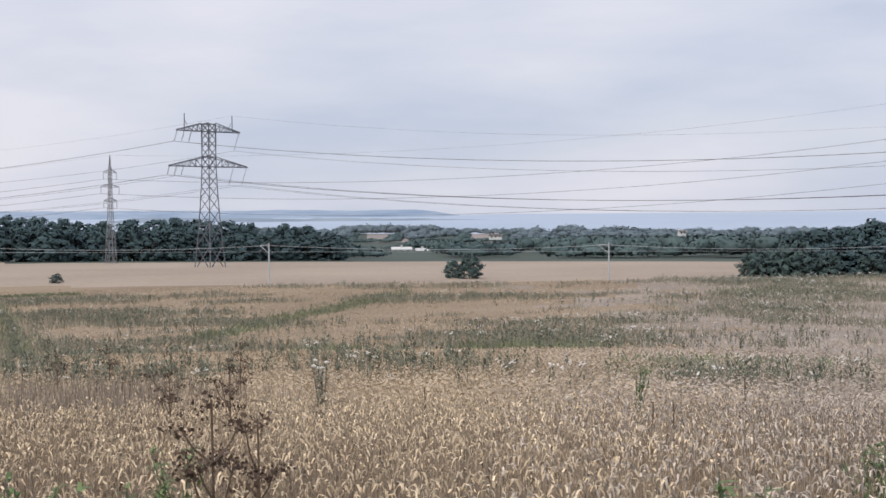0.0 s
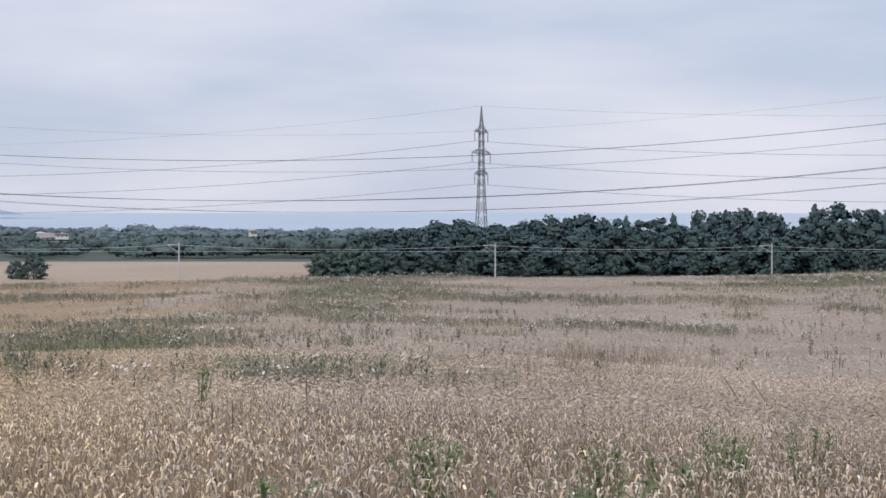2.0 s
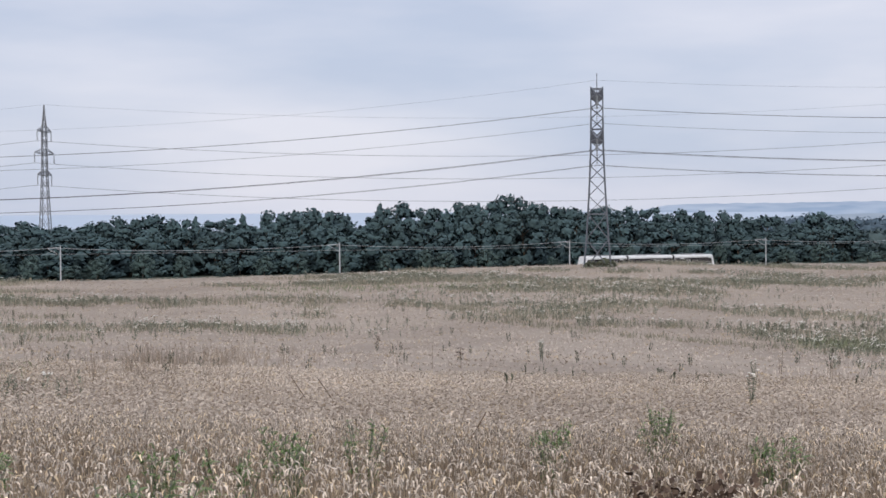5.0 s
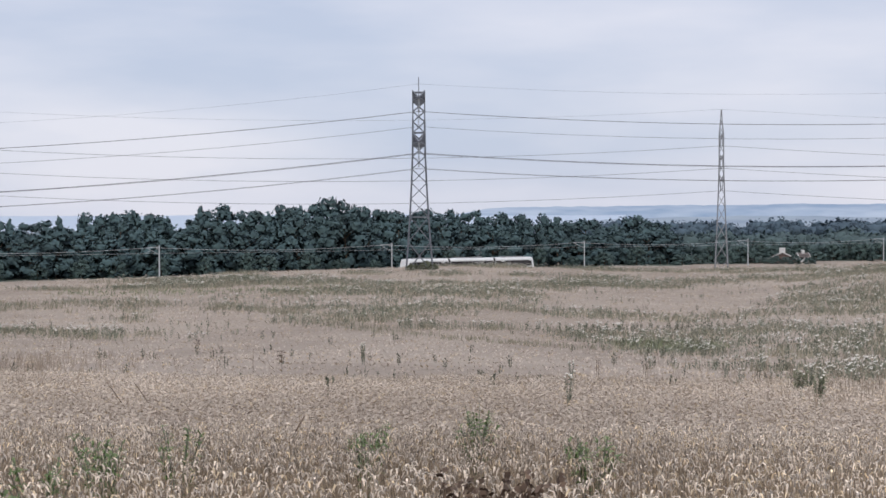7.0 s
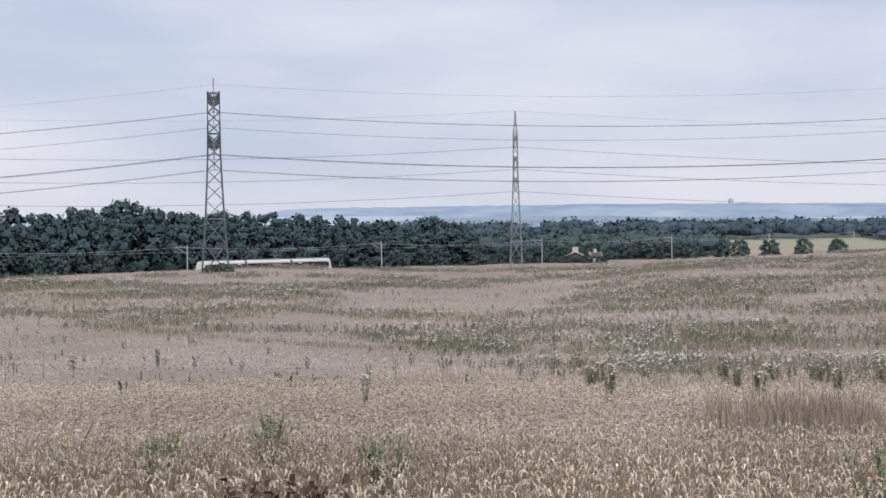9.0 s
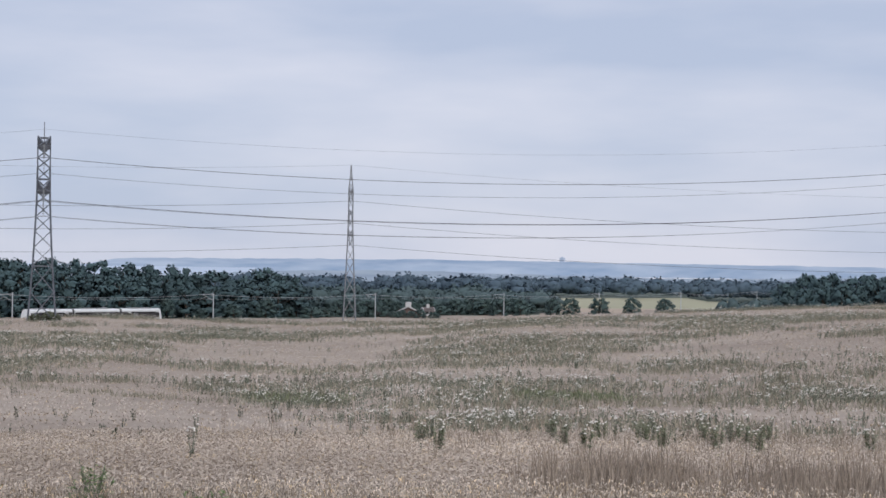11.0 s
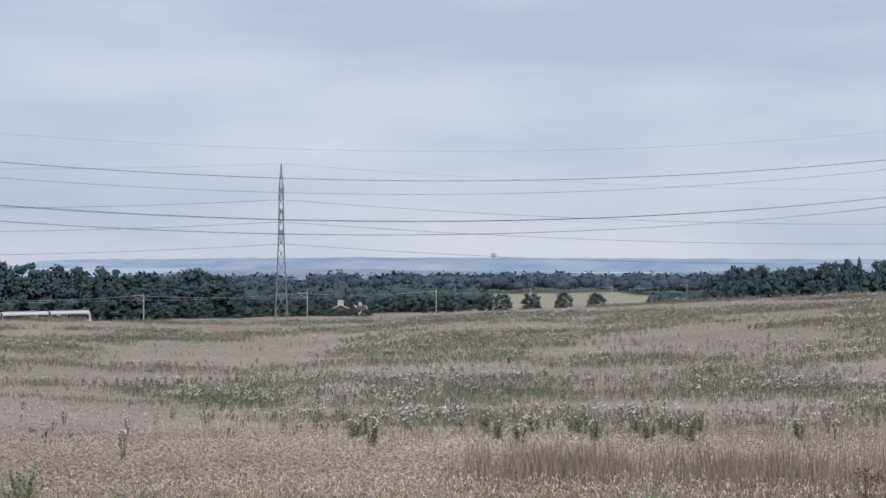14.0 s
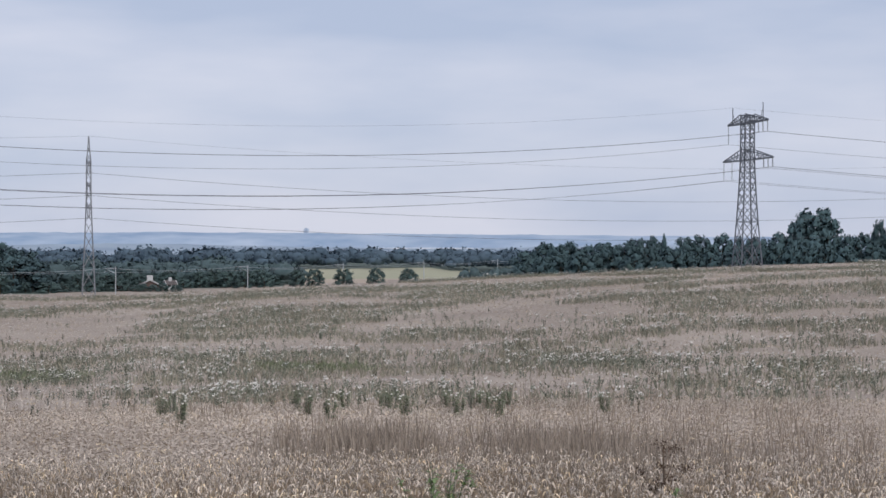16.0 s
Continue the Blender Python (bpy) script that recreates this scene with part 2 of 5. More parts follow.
def big_pylon(base, az, lean):
    """Two-tier lattice pylon; arms along its local x."""
    root = tagged(new("pylon"), "tall grey lattice steel pylon with two tiers of crossarms", "pylon", "large pylons")
    bm = bmesh.new()
    lv = [(-1.0, 2.7), (5.2, 2.2), (10.2, 1.86), (13.8, 1.66), (17.0, 1.5), (19.8, 1.38), (22.3, 1.28), (24.6, 1.22), (27.0, 1.2), (29.2, 1.18), (31.2, 1.18), (33.2, 1.18), (35.0, 1.18)]
    lattice(bm, lv, 0.24)
    for z, h in ((24.6, 1.22), (27.0, 1.2), (33.2, 1.18), (35.0, 1.18), (10.2, 1.86)):
        c = [(sx * h, sy * h, z) for sx, sy in ((-1, -1), (1, -1), (1, 1), (-1, 1))]
        for i in range(4):
            beam(bm, c[i], c[(i + 1) % 4], 0.22)
    part("tower", bm, M_STEEL, root)
    for z, top, reach in ((24.6, 27.0, 13.4), (33.2, 35.3, 10.8)):
        for side in (-1, 1):
            bm = bmesh.new()
            n = 6
            for sy in (-1, 1):
                beam(bm, (side * 1.2, sy * 1.2, z), (side * reach, sy * 0.12, z), 0.2)
                beam(bm, (side * 1.2, sy * 1.2, top), (side * reach, sy * 0.12, z + 0.15), 0.18)
                for k in range(n):
                    u, v = k / n, (k + 1) / n
                    x0, x1 = side * (1.4 + (reach - 1.4) * u), side * (1.4 + (reach - 1.4) * v)
                    y0, y1 = sy * (1.2 - 1.08 * u), sy * (1.2 - 1.08 * v)
                    t0, t1 = top + (z + 0.15 - top) * u, top + (z + 0.15 - top) * v
                    beam(bm, (x0, y0, z), (x1, y1, t1), 0.1)
                    beam(bm, (x1, y1, z), (x1, y1, t1), 0.09)
            for k in range(1, n):
                u = k / n
                x, y = side * (1.4 + (reach - 1.4) * u), 1.2 - 1.08 * u
                beam(bm, (x, -y, z), (x, y, z), 0.1)
            part("crossarm", bm, M_STEEL, root)
    for side in (-1, 1):
        bm = bmesh.new()
        x = side * 8.2
        beam(bm, (x, 0, 33.4), (x, 0, 37.4), 0.16)
        beam(bm, (x - side * 1.4, 0, 33.9), (x, 0, 36.0), 0.09)
        part("earth_wire_peak", bm, M_STEEL, root)
    for x, z in ((-10.6, 33.2), (-8.2, 33.2), (-5.8, 33.2), (10.6, 33.2), (-13.2, 24.6), (-10.9, 24.6), (-8.6, 24.6), (13.2, 24.6), (8.6, 24.6)):
        bm = bmesh.new()
        insulator(bm, (x, 0, z), 4.4 if x > 0 else (2.6 if z > 30 else 2.1), lean)
        part("insulator", bm, M_GLASSY, root)
    root.matrix_basis = Matrix.Translation(base) @ pose(0, 0, 0, 0, 0, 90 - az)
    return root


def slim_pylon(base, az, size=1.0):
    """Slender pointed lattice pylon with three short tiers."""
    root = tagged(new("slim_pylon"), "slender pointed grey lattice steel pylon with three short crossarms", "pylon", "slender pylons")
    bm = bmesh.new()
    lv = [(-1.0, 1.75), (4.5, 1.5), (9, 1.28), (13, 1.08), (16.5, 0.92), (19.5, 0.8), (22, 0.7), (24.4, 0.62), (26.8, 0.58), (29.2, 0.56), (31.6, 0.55), (33.6, 0.54), (35.2, 0.36), (37, 0.2), (39.4, 0.04)]
    lattice(bm, [(z, h * 0.92) for z, h in lv], 0.15)
    part("tower", bm, M_STEEL2, root)
    for z, reach in ((22.7, 5.2), (27.8, 7.2), (33.0, 5.2)):
        for side in (-1, 1):
            bm = bmesh.new()
            for sy in (-1, 1):
                beam(bm, (side * 0.5, sy * 0.55, z), (side * reach, 0, z + 0.1), 0.16)
                beam(bm, (side * 0.5, sy * 0.55, z + 1.2), (side * reach, 0, z + 0.2), 0.12)
                for k in (0.3, 0.6):
                    x = side * (0.5 + (reach - 0.5) * k)
                    beam(bm, (x, sy * 0.55 * (1 - k), z), (x, sy * 0.55 * (1 - k), z + 1.2 - k), 0.08)
            part("crossarm", bm, M_STEEL2, root)
            bm = bmesh.new()
            insulator(bm, (side * (reach - 0.1), 0, z), 2.3)
            part("insulator", bm, M_GLASSY, root)
    root.matrix_basis = Matrix.Translation(base) @ pose(0, 0, 0, 0, 0, 90 - az) @ Matrix.Scale(size, 4)
    return root


def grounded(az, dist, lift=0.0):
    p = polar(az, dist)
    p.z = ground_z(p.x, p.y) + lift
    return p


BIG = [(Vector((-285, 565, -14)), 36.5), (grounded(-8.38, 392), 36.5), (grounded(36.53, 316, 0.3), 36.5), (grounded(70.88, 375, 0.3), 46), (Vector((545, -85, -6)), 46)]
SLIM = [(Vector((-330, 560, -18)), 36, 0.8), (grounded(-11.86, 430), 15, 0.735), (grounded(16.85, 385), 35, 1.0), (grounded(47.37, 375, -1.35), 45, 1.0), (Vector((530, 70, -12)), 35, 1.0)]
BIG = [(b, a, 1.0, lean) for (b, a), lean in zip(BIG, (0.4, 0.4, 0.0, 0.0, 0.0))]
for base, az, size, lean in BIG:
    big_pylon(base, az, lean)
SLIM = [(*row, 0.0) for row in SLIM]
for base, az, size, lean in SLIM:
    slim_pylon(base, az, size)


def at_pylon(base, az, size, lean, x, z):
    arm = z if z > 36 else (33.2 if z > 28 else 24.6)
    return Matrix.Translation(base) @ pose(0, 0, 0, 0, 0, 90 - az) @ Vector((x * size, lean * (arm - z), z * size))


def hang(name, label, p, q, sag, r, material, group):
    bm = bmesh.new()
    n = 28
    pts = [p.lerp(q, i / n) - Vector((0, 0, 4 * sag * (i / n) * (1 - i / n))) for i in range(n + 1)]
    tube(bm, pts, r, n=4)
    return tagged(part(name, bm, material), label, "cable", group)


BIG_TIES = [(-10.6, 30.6, 0.055), (10.6, 28.8, 0.035), (-13.2, 22.5, 0.055), (13.2, 20.2, 0.035), (-8.6, 22.5, 0.035), (8.6, 20.2, 0.03), (8.2, 37.4, 0.016)]
SLIM_TIES = [(-5.1, 20.4, 0.04), (-7.1, 25.5, 0.04), (-5.1, 30.7, 0.04), (0, 39.4, 0.018)]
for line, ties, sags in ((BIG, BIG_TIES, (6, 8.4, 5.2, 5)), (SLIM, SLIM_TIES, (5, 4.6, 3.6, 6))):
    for p0, p1, sag in zip(line, line[1:], sags):
        for x, z, r in ties:
            hang("power_line", "dark grey overhead power cable strung between pylons", at_pylon(*p0, x, z), at_pylon(*p1, x, z), sag * ((1.1 if sag == 8.4 else 0.92) if r < 0.021 else 1), r, M_WIRE, "power cables")


# ---- tram line ----
def on_rail(s, off=0.0, up=0.0):
    return RN * (RAIL_D + off) + RT * s + Vector((0, 0, rail_z(s) + up))


def build_track():
    root = tagged(new("railway_track"), "single railway track on a grey ballast bed", "railway", kind="structure")
    ss = [-220 + 20 * i for i in range(60)]
    bm = bmesh.new()
    rows = []
    for s in ss:
        rows.append([bm.verts.new(on_rail(s, o, u)) for o, u in ((-3.4, -0.9), (-1.9, -0.16), (1.9, -0.16), (3.4, -0.9))])
    for a, b in zip(rows, rows[1:]):
        for i in range(3):
            bm.faces.new((a[i], b[i], b[i + 1], a[i + 1]))
    part("ballast", bm, M_BALLAST, root)
    for o in (-0.7175, 0.7175):
        bm = bmesh.new()
        for a, b in zip(ss, ss[1:]):
            beam(bm, on_rail(a, o, -0.08), on_rail(b, o, -0.08), 0.07, 0.16)
        part("rail", bm, M_RAIL, root)


build_track()


def catenary_pole():
    root = tagged(new("catenary_pole"), "pale galvanised catenary mast with bracket arm beside the track", "mast", "catenary masts")
    bm = bmesh.new()
    tube(bm, [(0, 0, -0.8), (0, 0, 7.2)], 0.16, 0.12, 8)
    part("mast", bm, M_POLE, root)
    bm = bmesh.new()
    tube(bm, [(0, 0, 6.85), (-0.25, 2.6, 6.75)], 0.05, n=6)
    tube(bm, [(0, 0, 5.3), (-0.3, 2.6, 6.7)], 0.05, n=6)
    tube(bm, [(-0.18, 1.6, 6.2), (-0.25, 2.9, 5.7)], 0.03, n=6)
    part("bracket", bm, M_POLE, root)
    bm = bmesh.new()
    insulator(bm, (0, 0.5, 6.9), 0.5)
    part("insulator", bm, M_GLASSY, root)
    return root


POLE_S = [-144, -85.7, -27.3, 33.3, 92.2, 149.7, 207, 265.2, 325, 384, 436.5, 489.5, 547, 605]
first = catenary_pole()
for i, s in enumerate(POLE_S):
    p = on_rail(s, -2.6)
    m = Matrix.Translation(p) @ pose(0, 0, 0, 0, 0, -RAIL_AZ) @ pose(0, 0, 0, 0, 0, 35)
    if i == 0:
        first.matrix_basis = m
    else:
        copy_thing(first, m)
for s0, s1 in zip(POLE_S, POLE_S[1:]):
    hang("catenary_wire", "thin grey messenger wire above the track", on_rail(s0, 0, 6.7), on_rail(s1, 0, 6.7), 0.8, 0.035, M_POLE, "catenary wires")
    hang("contact_wire", "thin grey contact wire above the track", on_rail(s0, 0, 5.55), on_rail(s1, 0, 5.55), 0.05, 0.022, M_POLE, "catenary wires")

# ---- tram ----
M_WHITE = mat("white_tram_paint", (0.70, 0.72, 0.72), (0.82, 0.83, 0.83), 0.3, 6, 0.35, bump=0)
M_DARK = mat("black_window_band", (0.008, 0.008, 0.01), (0.018, 0.018, 0.02), 0.5, 9, 0.25, bump=0)
M_GLASS = mat("tinted_tram_glass", (0.04, 0.039, 0.042), (0.085, 0.083, 0.085), 0.25, 1.2, 0.12, bump=0, spread=0.3)
M_PANE = mat("clear_door_glass", (0.2, 0.2, 0.205), (0.32, 0.32, 0.325), 0.4, 2, 0.1, bump=0)
M_RUBBER = mat("black_rubber_bellows", (0.012, 0.012, 0.013), (0.035, 0.035, 0.036), 2, 20, 0.8)
M_GREYP = mat("grey_roof_equipment", (0.25, 0.26, 0.27), (0.38, 0.39, 0.40), 0.8, 8, 0.6, bump=0)
M_SIGN = mat("pale_side_display", (0.78, 0.8, 0.8), (0.85, 0.86, 0.86), 1, 4, 0.3, bump=0)


def loft(bm, sections):
    rings = [[bm.verts.new(p) for p in sec] for sec in sections]
    n = len(rings[0])
    for a, b in zip(rings, rings[1:]):
        for i in range(n):
            bm.faces.new((a[i], a[(i + 1) % n], b[(i + 1) % n], b[i]))
    bm.faces.new(rings[0][::-1])
    bm.faces.new(rings[-1])


def hull_ring(x, half, z0, z1, lean=0.0):
    """Cross-section of the car: flat sides, rounded shoulders; lean: how far the foot runs ahead of the roof."""
    pts = [(half - 0.08, z0), (half, z0 + 0.15), (half, z1 - 0.5), (half - 0.12, z1 - 0.22), (half - 0.4, z1 - 0.05), (half - 0.8, z1)]
    ring = [(y, z) for y, z in pts] + [(-y, z) for y, z in pts[::-1]]
    return [Vector((x + lean * (1 - (z - z0) / (z1 - z0)), y, z)) for y, z in ring]


def tram():
    root = tagged(new("tram"), "white three-section tram with a dark window band on the track", "tram")
    cars = [(-19.5, -7.05, -1), (-6.4, 6.4, 0), (7.05, 19.5, 1)]
    for x0, x1, end in cars:
        bm = bmesh.new()
        if end == -1:
            xs = [(x0 + 0.75, 1.0, -0.75), (x0 + 1.25, 1.22, -0.7), (x0 + 2.2, 1.325, 0), (x1, 1.325, 0)]
        elif end == 1:
            xs = [(x0, 1.325, 0), (x1 - 2.2, 1.325, 0), (x1 - 1.25, 1.22, 0.7), (x1 - 0.75, 1.0, 0.75)]
        else:
            xs = [(x0, 1.325, 0), (x1, 1.325, 0)]
        loft(bm, [hull_ring(x, h, 0.32, 3.45, ln) for x, h, ln in xs])
        body = part("car_body", bm, M_WHITE, root, "glossy white car body")
        lo = x0 + (2.2 if end == -1 else 0.04)
        hi = x1 - (2.2 if end == 1 else 0.04)
        doors = {-1: (x1 - 3.9,), 0: (x1 - 5.3, ), 1: (x0 + 3.4,)}[end]
        for side in (-1, 1):
            y = side * 1.335
            bm = bmesh.new()
            box(bm, lo, min(y, y + side * 0.012), 1.3, hi, max(y, y + side * 0.012), 2.7)
            part("window_band", bm, M_DARK, body, "black band round the windows")
            bm = bmesh.new()
            box(bm, lo - 0.2, min(y, y + side * 0.014), 2.8, hi + 0.2, max(y, y + side * 0.014), 2.86)
            part("trim_line", bm, M_GREYP, body, "thin grey line under the roof")
            x = lo + 0.1
            while x + 1.55 < hi:
                if not any(d - 1.6 < x < d + 1.5 for d in doors):
                    bm = bmesh.new()
                    box(bm, x, min(y + side * 0.014, y + side * 0.024), 1.46, x + 1.5, max(y + side * 0.014, y + side * 0.024), 2.42, 0.004)
                    part("window", bm, M_GLASS, body, "tinted side window")
                x += 1.7
            for d in doors:
                for k in (0, 1):
                    bm = bmesh.new()
                    box(bm, d + 0.7 * k + 0.02, min(y, y + side * 0.03), 0.42, d + 0.7 * k + 0.68, max(y, y + side * 0.03), 2.62, 0.01)
                    part("door_leaf", bm, M_DARK, body, "black sliding door leaf")
                    bm = bmesh.new()
                    box(bm, d + 0.7 * k + 0.12, min(y + side * 0.031, y + side * 0.04), 0.75, d + 0.7 * k + 0.58, max(y + side * 0.031, y + side * 0.04), 2.45, 0.004)
                    part("door_glass", bm, M_PANE, body, "tall pale door pane")
            for bx in ((x0 + x1) / 2 - 3.3 - end, (x0 + x1) / 2 + 3.0 - 5.0 * (end == 1)) if end == 0 else ((x0 + x1) / 2 - 1.5 * end * -1 - 1.2,):
                bm = bmesh.new()
                box(bm, bx, min(y, y + side * 0.02), 0.34, bx + 2.6, max(y, y + side * 0.02), 0.86, 0.005)
                part("bogie_cover", bm, M_GREYP, body, "grey skirt panel over the bogie")
            if end != 0:
                sx = doors[0] + (1.8 if end == -1 else -1.7)
                bm = bmesh.new()
                box(bm, sx, min(y + side * 0.014, y + side * 0.03), 2.46, sx + 1.0, max(y + side * 0.014, y + side * 0.03), 2.64, 0.004)
                part("side_display", bm, M_SIGN, body, "pale destination display")
        for ux in (x0 + 2.6, (x0 + x1) / 2 + 0.3):
            bm = bmesh.new()
            box(bm, ux, -0.85, 3.4, ux + 3.0, 0.85, 3.62, 0.06)
            part("roof_unit", bm, M_GREYP, body, "low grey roof unit")
        for wx in ((x0 + x1) / 2 - 2.6, (x0 + x1) / 2 - 0.8, (x0 + x1) / 2 + 2.4):
            for side in (-1, 1):
                bm = bmesh.new()
                bmesh.ops.create_cone(bm, cap_ends=True, segments=16, radius1=0.3, radius2=0.3, depth=0.12, matrix=Matrix.Translation((wx, side * 0.72, 0.3)) @ pose(0, 0, 0, 90))
                part("wheel", bm, M_RAIL, body, "steel wheel")
        if end:
            bm = bmesh.new()
            xe = x1 if end == 1 else x0
            a, b = xe - end * 0.30, xe - end * 0.73
            pts = [(a, -0.9, 1.35), (a, 0.9, 1.35), (b, 0.86, 2.9), (b, -0.86, 2.9)]
            f = [bm.verts.new((x + end * 0.05, yy, z)) for x, yy, z in pts]
            g = [bm.verts.new((x - end * 0.25, yy, z)) for x, yy, z in pts]
            bm.faces.new(f)
            bm.faces.new(g[::-1])
            for i in range(4):
                bm.faces.new((f[i], g[i], g[(i + 1) % 4], f[(i + 1) % 4]))
            part("windscreen", bm, M_GLASS, body, "raked dark windscreen")
            for yy in (-0.7, 0.7):
                bm = bmesh.new()
                bmesh.ops.create_uvsphere(bm, u_segments=10, v_segments=6, radius=0.13, matrix=Matrix.Translation((xe - end * 0.2, yy, 0.95)))
                part("headlight", bm, M_SIGN, body, "round headlight")
            for side in (-1, 1):
                bm = bmesh.new()
                xa, xb = xe - end * 2.25, xe - end * 1.15
                p4 = [(xa, 1.4), (xb - end * 0.0, 1.4), (xb - end * 0.25, 2.6), (xa, 2.6)]
                f = [bm.verts.new((x, side * 1.345, z)) for x, z in p4]
                g = [bm.verts.new((x, side * 1.1, z)) for x, z in p4]
                bm.faces.new(f)
                bm.faces.new(g[::-1])
                for i in range(4):
                    bm.faces.new((f[i], g[i], g[(i + 1) % 4], f[(i + 1) % 4]))
                part("cab_window", bm, M_GLASS, body, "dark cab side window")
    for x in (-6.72, 6.72):
        bm = bmesh.new()
        for k in range(7):
            xx = x - 0.33 + 0.095 * k
            h = 1.28 if k % 2 else 1.2
            loft(bm, [hull_ring(xx, h, 0.45, 3.38), hull_ring(xx + 0.09, h - 0.03, 0.45, 3.38)])
        part("bellows", bm, M_RUBBER, root, "black folding gangway bellows")
    bm = bmesh.new()
    box(bm, 2.2, -0.5, 3.45, 3.6, 0.5, 3.7, 0.03)
    tube(bm, [(2.4, 0, 3.7), (3.9, 0, 4.6), (2.7, 0, 5.45)], 0.05)
    tube(bm, [(2.7, -0.8, 5.45), (2.7, 0.8, 5.45)], 0.04)
    part("pantograph", bm, M_GREYP, root, "raised pantograph")
    return root


TRAM_S = 231.0
tr = tram()
tr.matrix_basis = Matrix.Translation(on_rail(TRAM_S)) @ pose(0, 0, 0, 0, math.degrees(math.atan(0.007)), RAIL_AZ * -1)

# ---- trees ----
rng = np.random.default_rng(7)


def quad_mesh(name, verts, material, n=4, soft=None):
    """One mesh from loose quads given as an (m, 4, 3) array."""
    q = np.asarray(verts, dtype=np.float32).reshape(-1, n, 3)
    m = len(q)
    me = bpy.data.meshes.new(name)
    me.vertices.add(m * n)
    me.vertices.foreach_set("co", q.ravel())
    me.loops.add(m * n)
    me.loops.foreach_set("vertex_index", np.arange(m * n, dtype=np.int32))
    me.polygons.add(m)
    me.polygons.foreach_set("loop_start", np.arange(0, m * n, n, dtype=np.int32))
    me.update(calc_edges=True)
    me.validate()
    if soft is not None:
        me.polygons.foreach_set("use_smooth", np.ones(m, dtype=bool))
        me.normals_split_custom_set_from_vertices(np.repeat(soft / np.linalg.norm(soft, axis=1, keepdims=True), n if len(soft) == m else 1, axis=0).tolist())
    me.materials.append(material)
    return me


def leaf_quads(centres, normals, size):
    """A bent diamond of leaves at each centre."""
    m = len(centres)
    nrm = normals / np.linalg.norm(normals, axis=1, keepdims=True)
    ref = rng.normal(size=(m, 3))
    u = np.cross(nrm, ref)
    u /= np.linalg.norm(u, axis=1, keepdims=True)
    v = np.cross(nrm, u)
    s = (size * rng.uniform(0.6, 1.4, m))[:, None]
    a = rng.uniform(0.55, 1.0, m)[:, None]
    return np.stack([centres - u * s, centres - v * s * a - nrm * s * 0.1, centres + u * s, centres + v * s * a - nrm * s * 0.1], 1)


def dome(centre, radii, seg, rings, lump, low=-0.9):
    """A lumpy closed clump of foliage as quads, with its outward directions corner by corner."""
    th = np.linspace(0, 2 * math.pi, seg, endpoint=False) + rng.uniform(0, 1)
    ph = np.linspace(low, math.pi / 2, rings + 1)
    grid = np.stack([np.cos(ph)[:, None] * np.cos(th), np.cos(ph)[:, None] * np.sin(th), np.broadcast_to(np.sin(ph)[:, None], (rings + 1, seg))], -1)
    pts = np.array(centre) + grid * rng.uniform(1 - lump, 1 + lump, (rings + 1, seg, 1)) * np.array(radii)
    nxt, gn = np.roll(pts, -1, axis=1), np.roll(grid, -1, axis=1)
    return np.stack([pts[:-1], nxt[:-1], nxt[1:], pts[1:]], 2).reshape(-1, 4, 3), np.stack([grid[:-1], gn[:-1], gn[1:], grid[1:]], 2).reshape(-1, 3)


def sprays(centre, radii, count, size, far=1.2, rough=0.3):
    """Loose leaf sprays standing off a clump."""
    a = rng.normal(size=(count, 3))
    a /= np.linalg.norm(a, axis=1, keepdims=True)
    a[:, 2] = np.maximum(a[:, 2], -0.6)
    c = np.array(centre) + a * rng.uniform(0.58, far, count)[:, None] * np.array(radii)
    return leaf_quads(c, a + rng.normal(size=(count, 3)) * 0.6, size), np.repeat(a + rng.normal(0, rough, a.shape), 4, axis=0)


def crown_shape(kind):
    """Quads and soft directions of a crown one unit high and about one wide."""
    quads, soft = [], []
    if kind == "cone":
        for k in range(30):
            z = 0.05 + 0.93 * k / 30
            rad = 0.33 * (1 - z) ** 0.8 + 0.012
            a = k * 2.4
            c, r3 = (rad * 0.45 * math.cos(a), rad * 0.45 * math.sin(a), z), (rad * 0.75, rad * 0.75, 0.05)
            for q, n in (dome(c, r3, 6, 2, 0.25, -0.6), sprays(c, r3, 34, 0.016)):
                quads.append(q)
                soft.append(n + np.array((math.cos(a), math.sin(a), 0.3)) * 0.5)
    else:
        nb = 26
        for k in range(nb):
            z = 0.03 + 0.89 * (k + 0.5) / nb
            w = math.sin(math.pi * min(0.97, 0.3 + 0.66 * z)) ** 0.7
            a = k * 2.4 + rng.uniform(-0.5, 0.5)
            rr = 0.40 * w * math.sqrt(rng.uniform(0.15, 1.0))
            br = rng.uniform(0.11, 0.19) * (0.7 if z > 0.75 else 1.0)
            c = np.array((rr * math.cos(a), rr * math.sin(a), z))
            r3 = (br, br, br * 0.72)
            out = c - np.array((0, 0, 0.35))
            for q, n in (dome(c, 0.58 * np.array(r3), 5, 2, 0.25), sprays(c, r3, 76, 0.029, 1.2)):
                quads.append(q)
                soft.append(n * 0.3 + out * np.array((1.4, 1.4, 0.9)) + np.array((0, 0, 0.3)))
    quads = np.concatenate(quads)
    quads[:, :, 2] = np.maximum(quads[:, :, 2], -0.01)
    return quads, np.concatenate(soft)


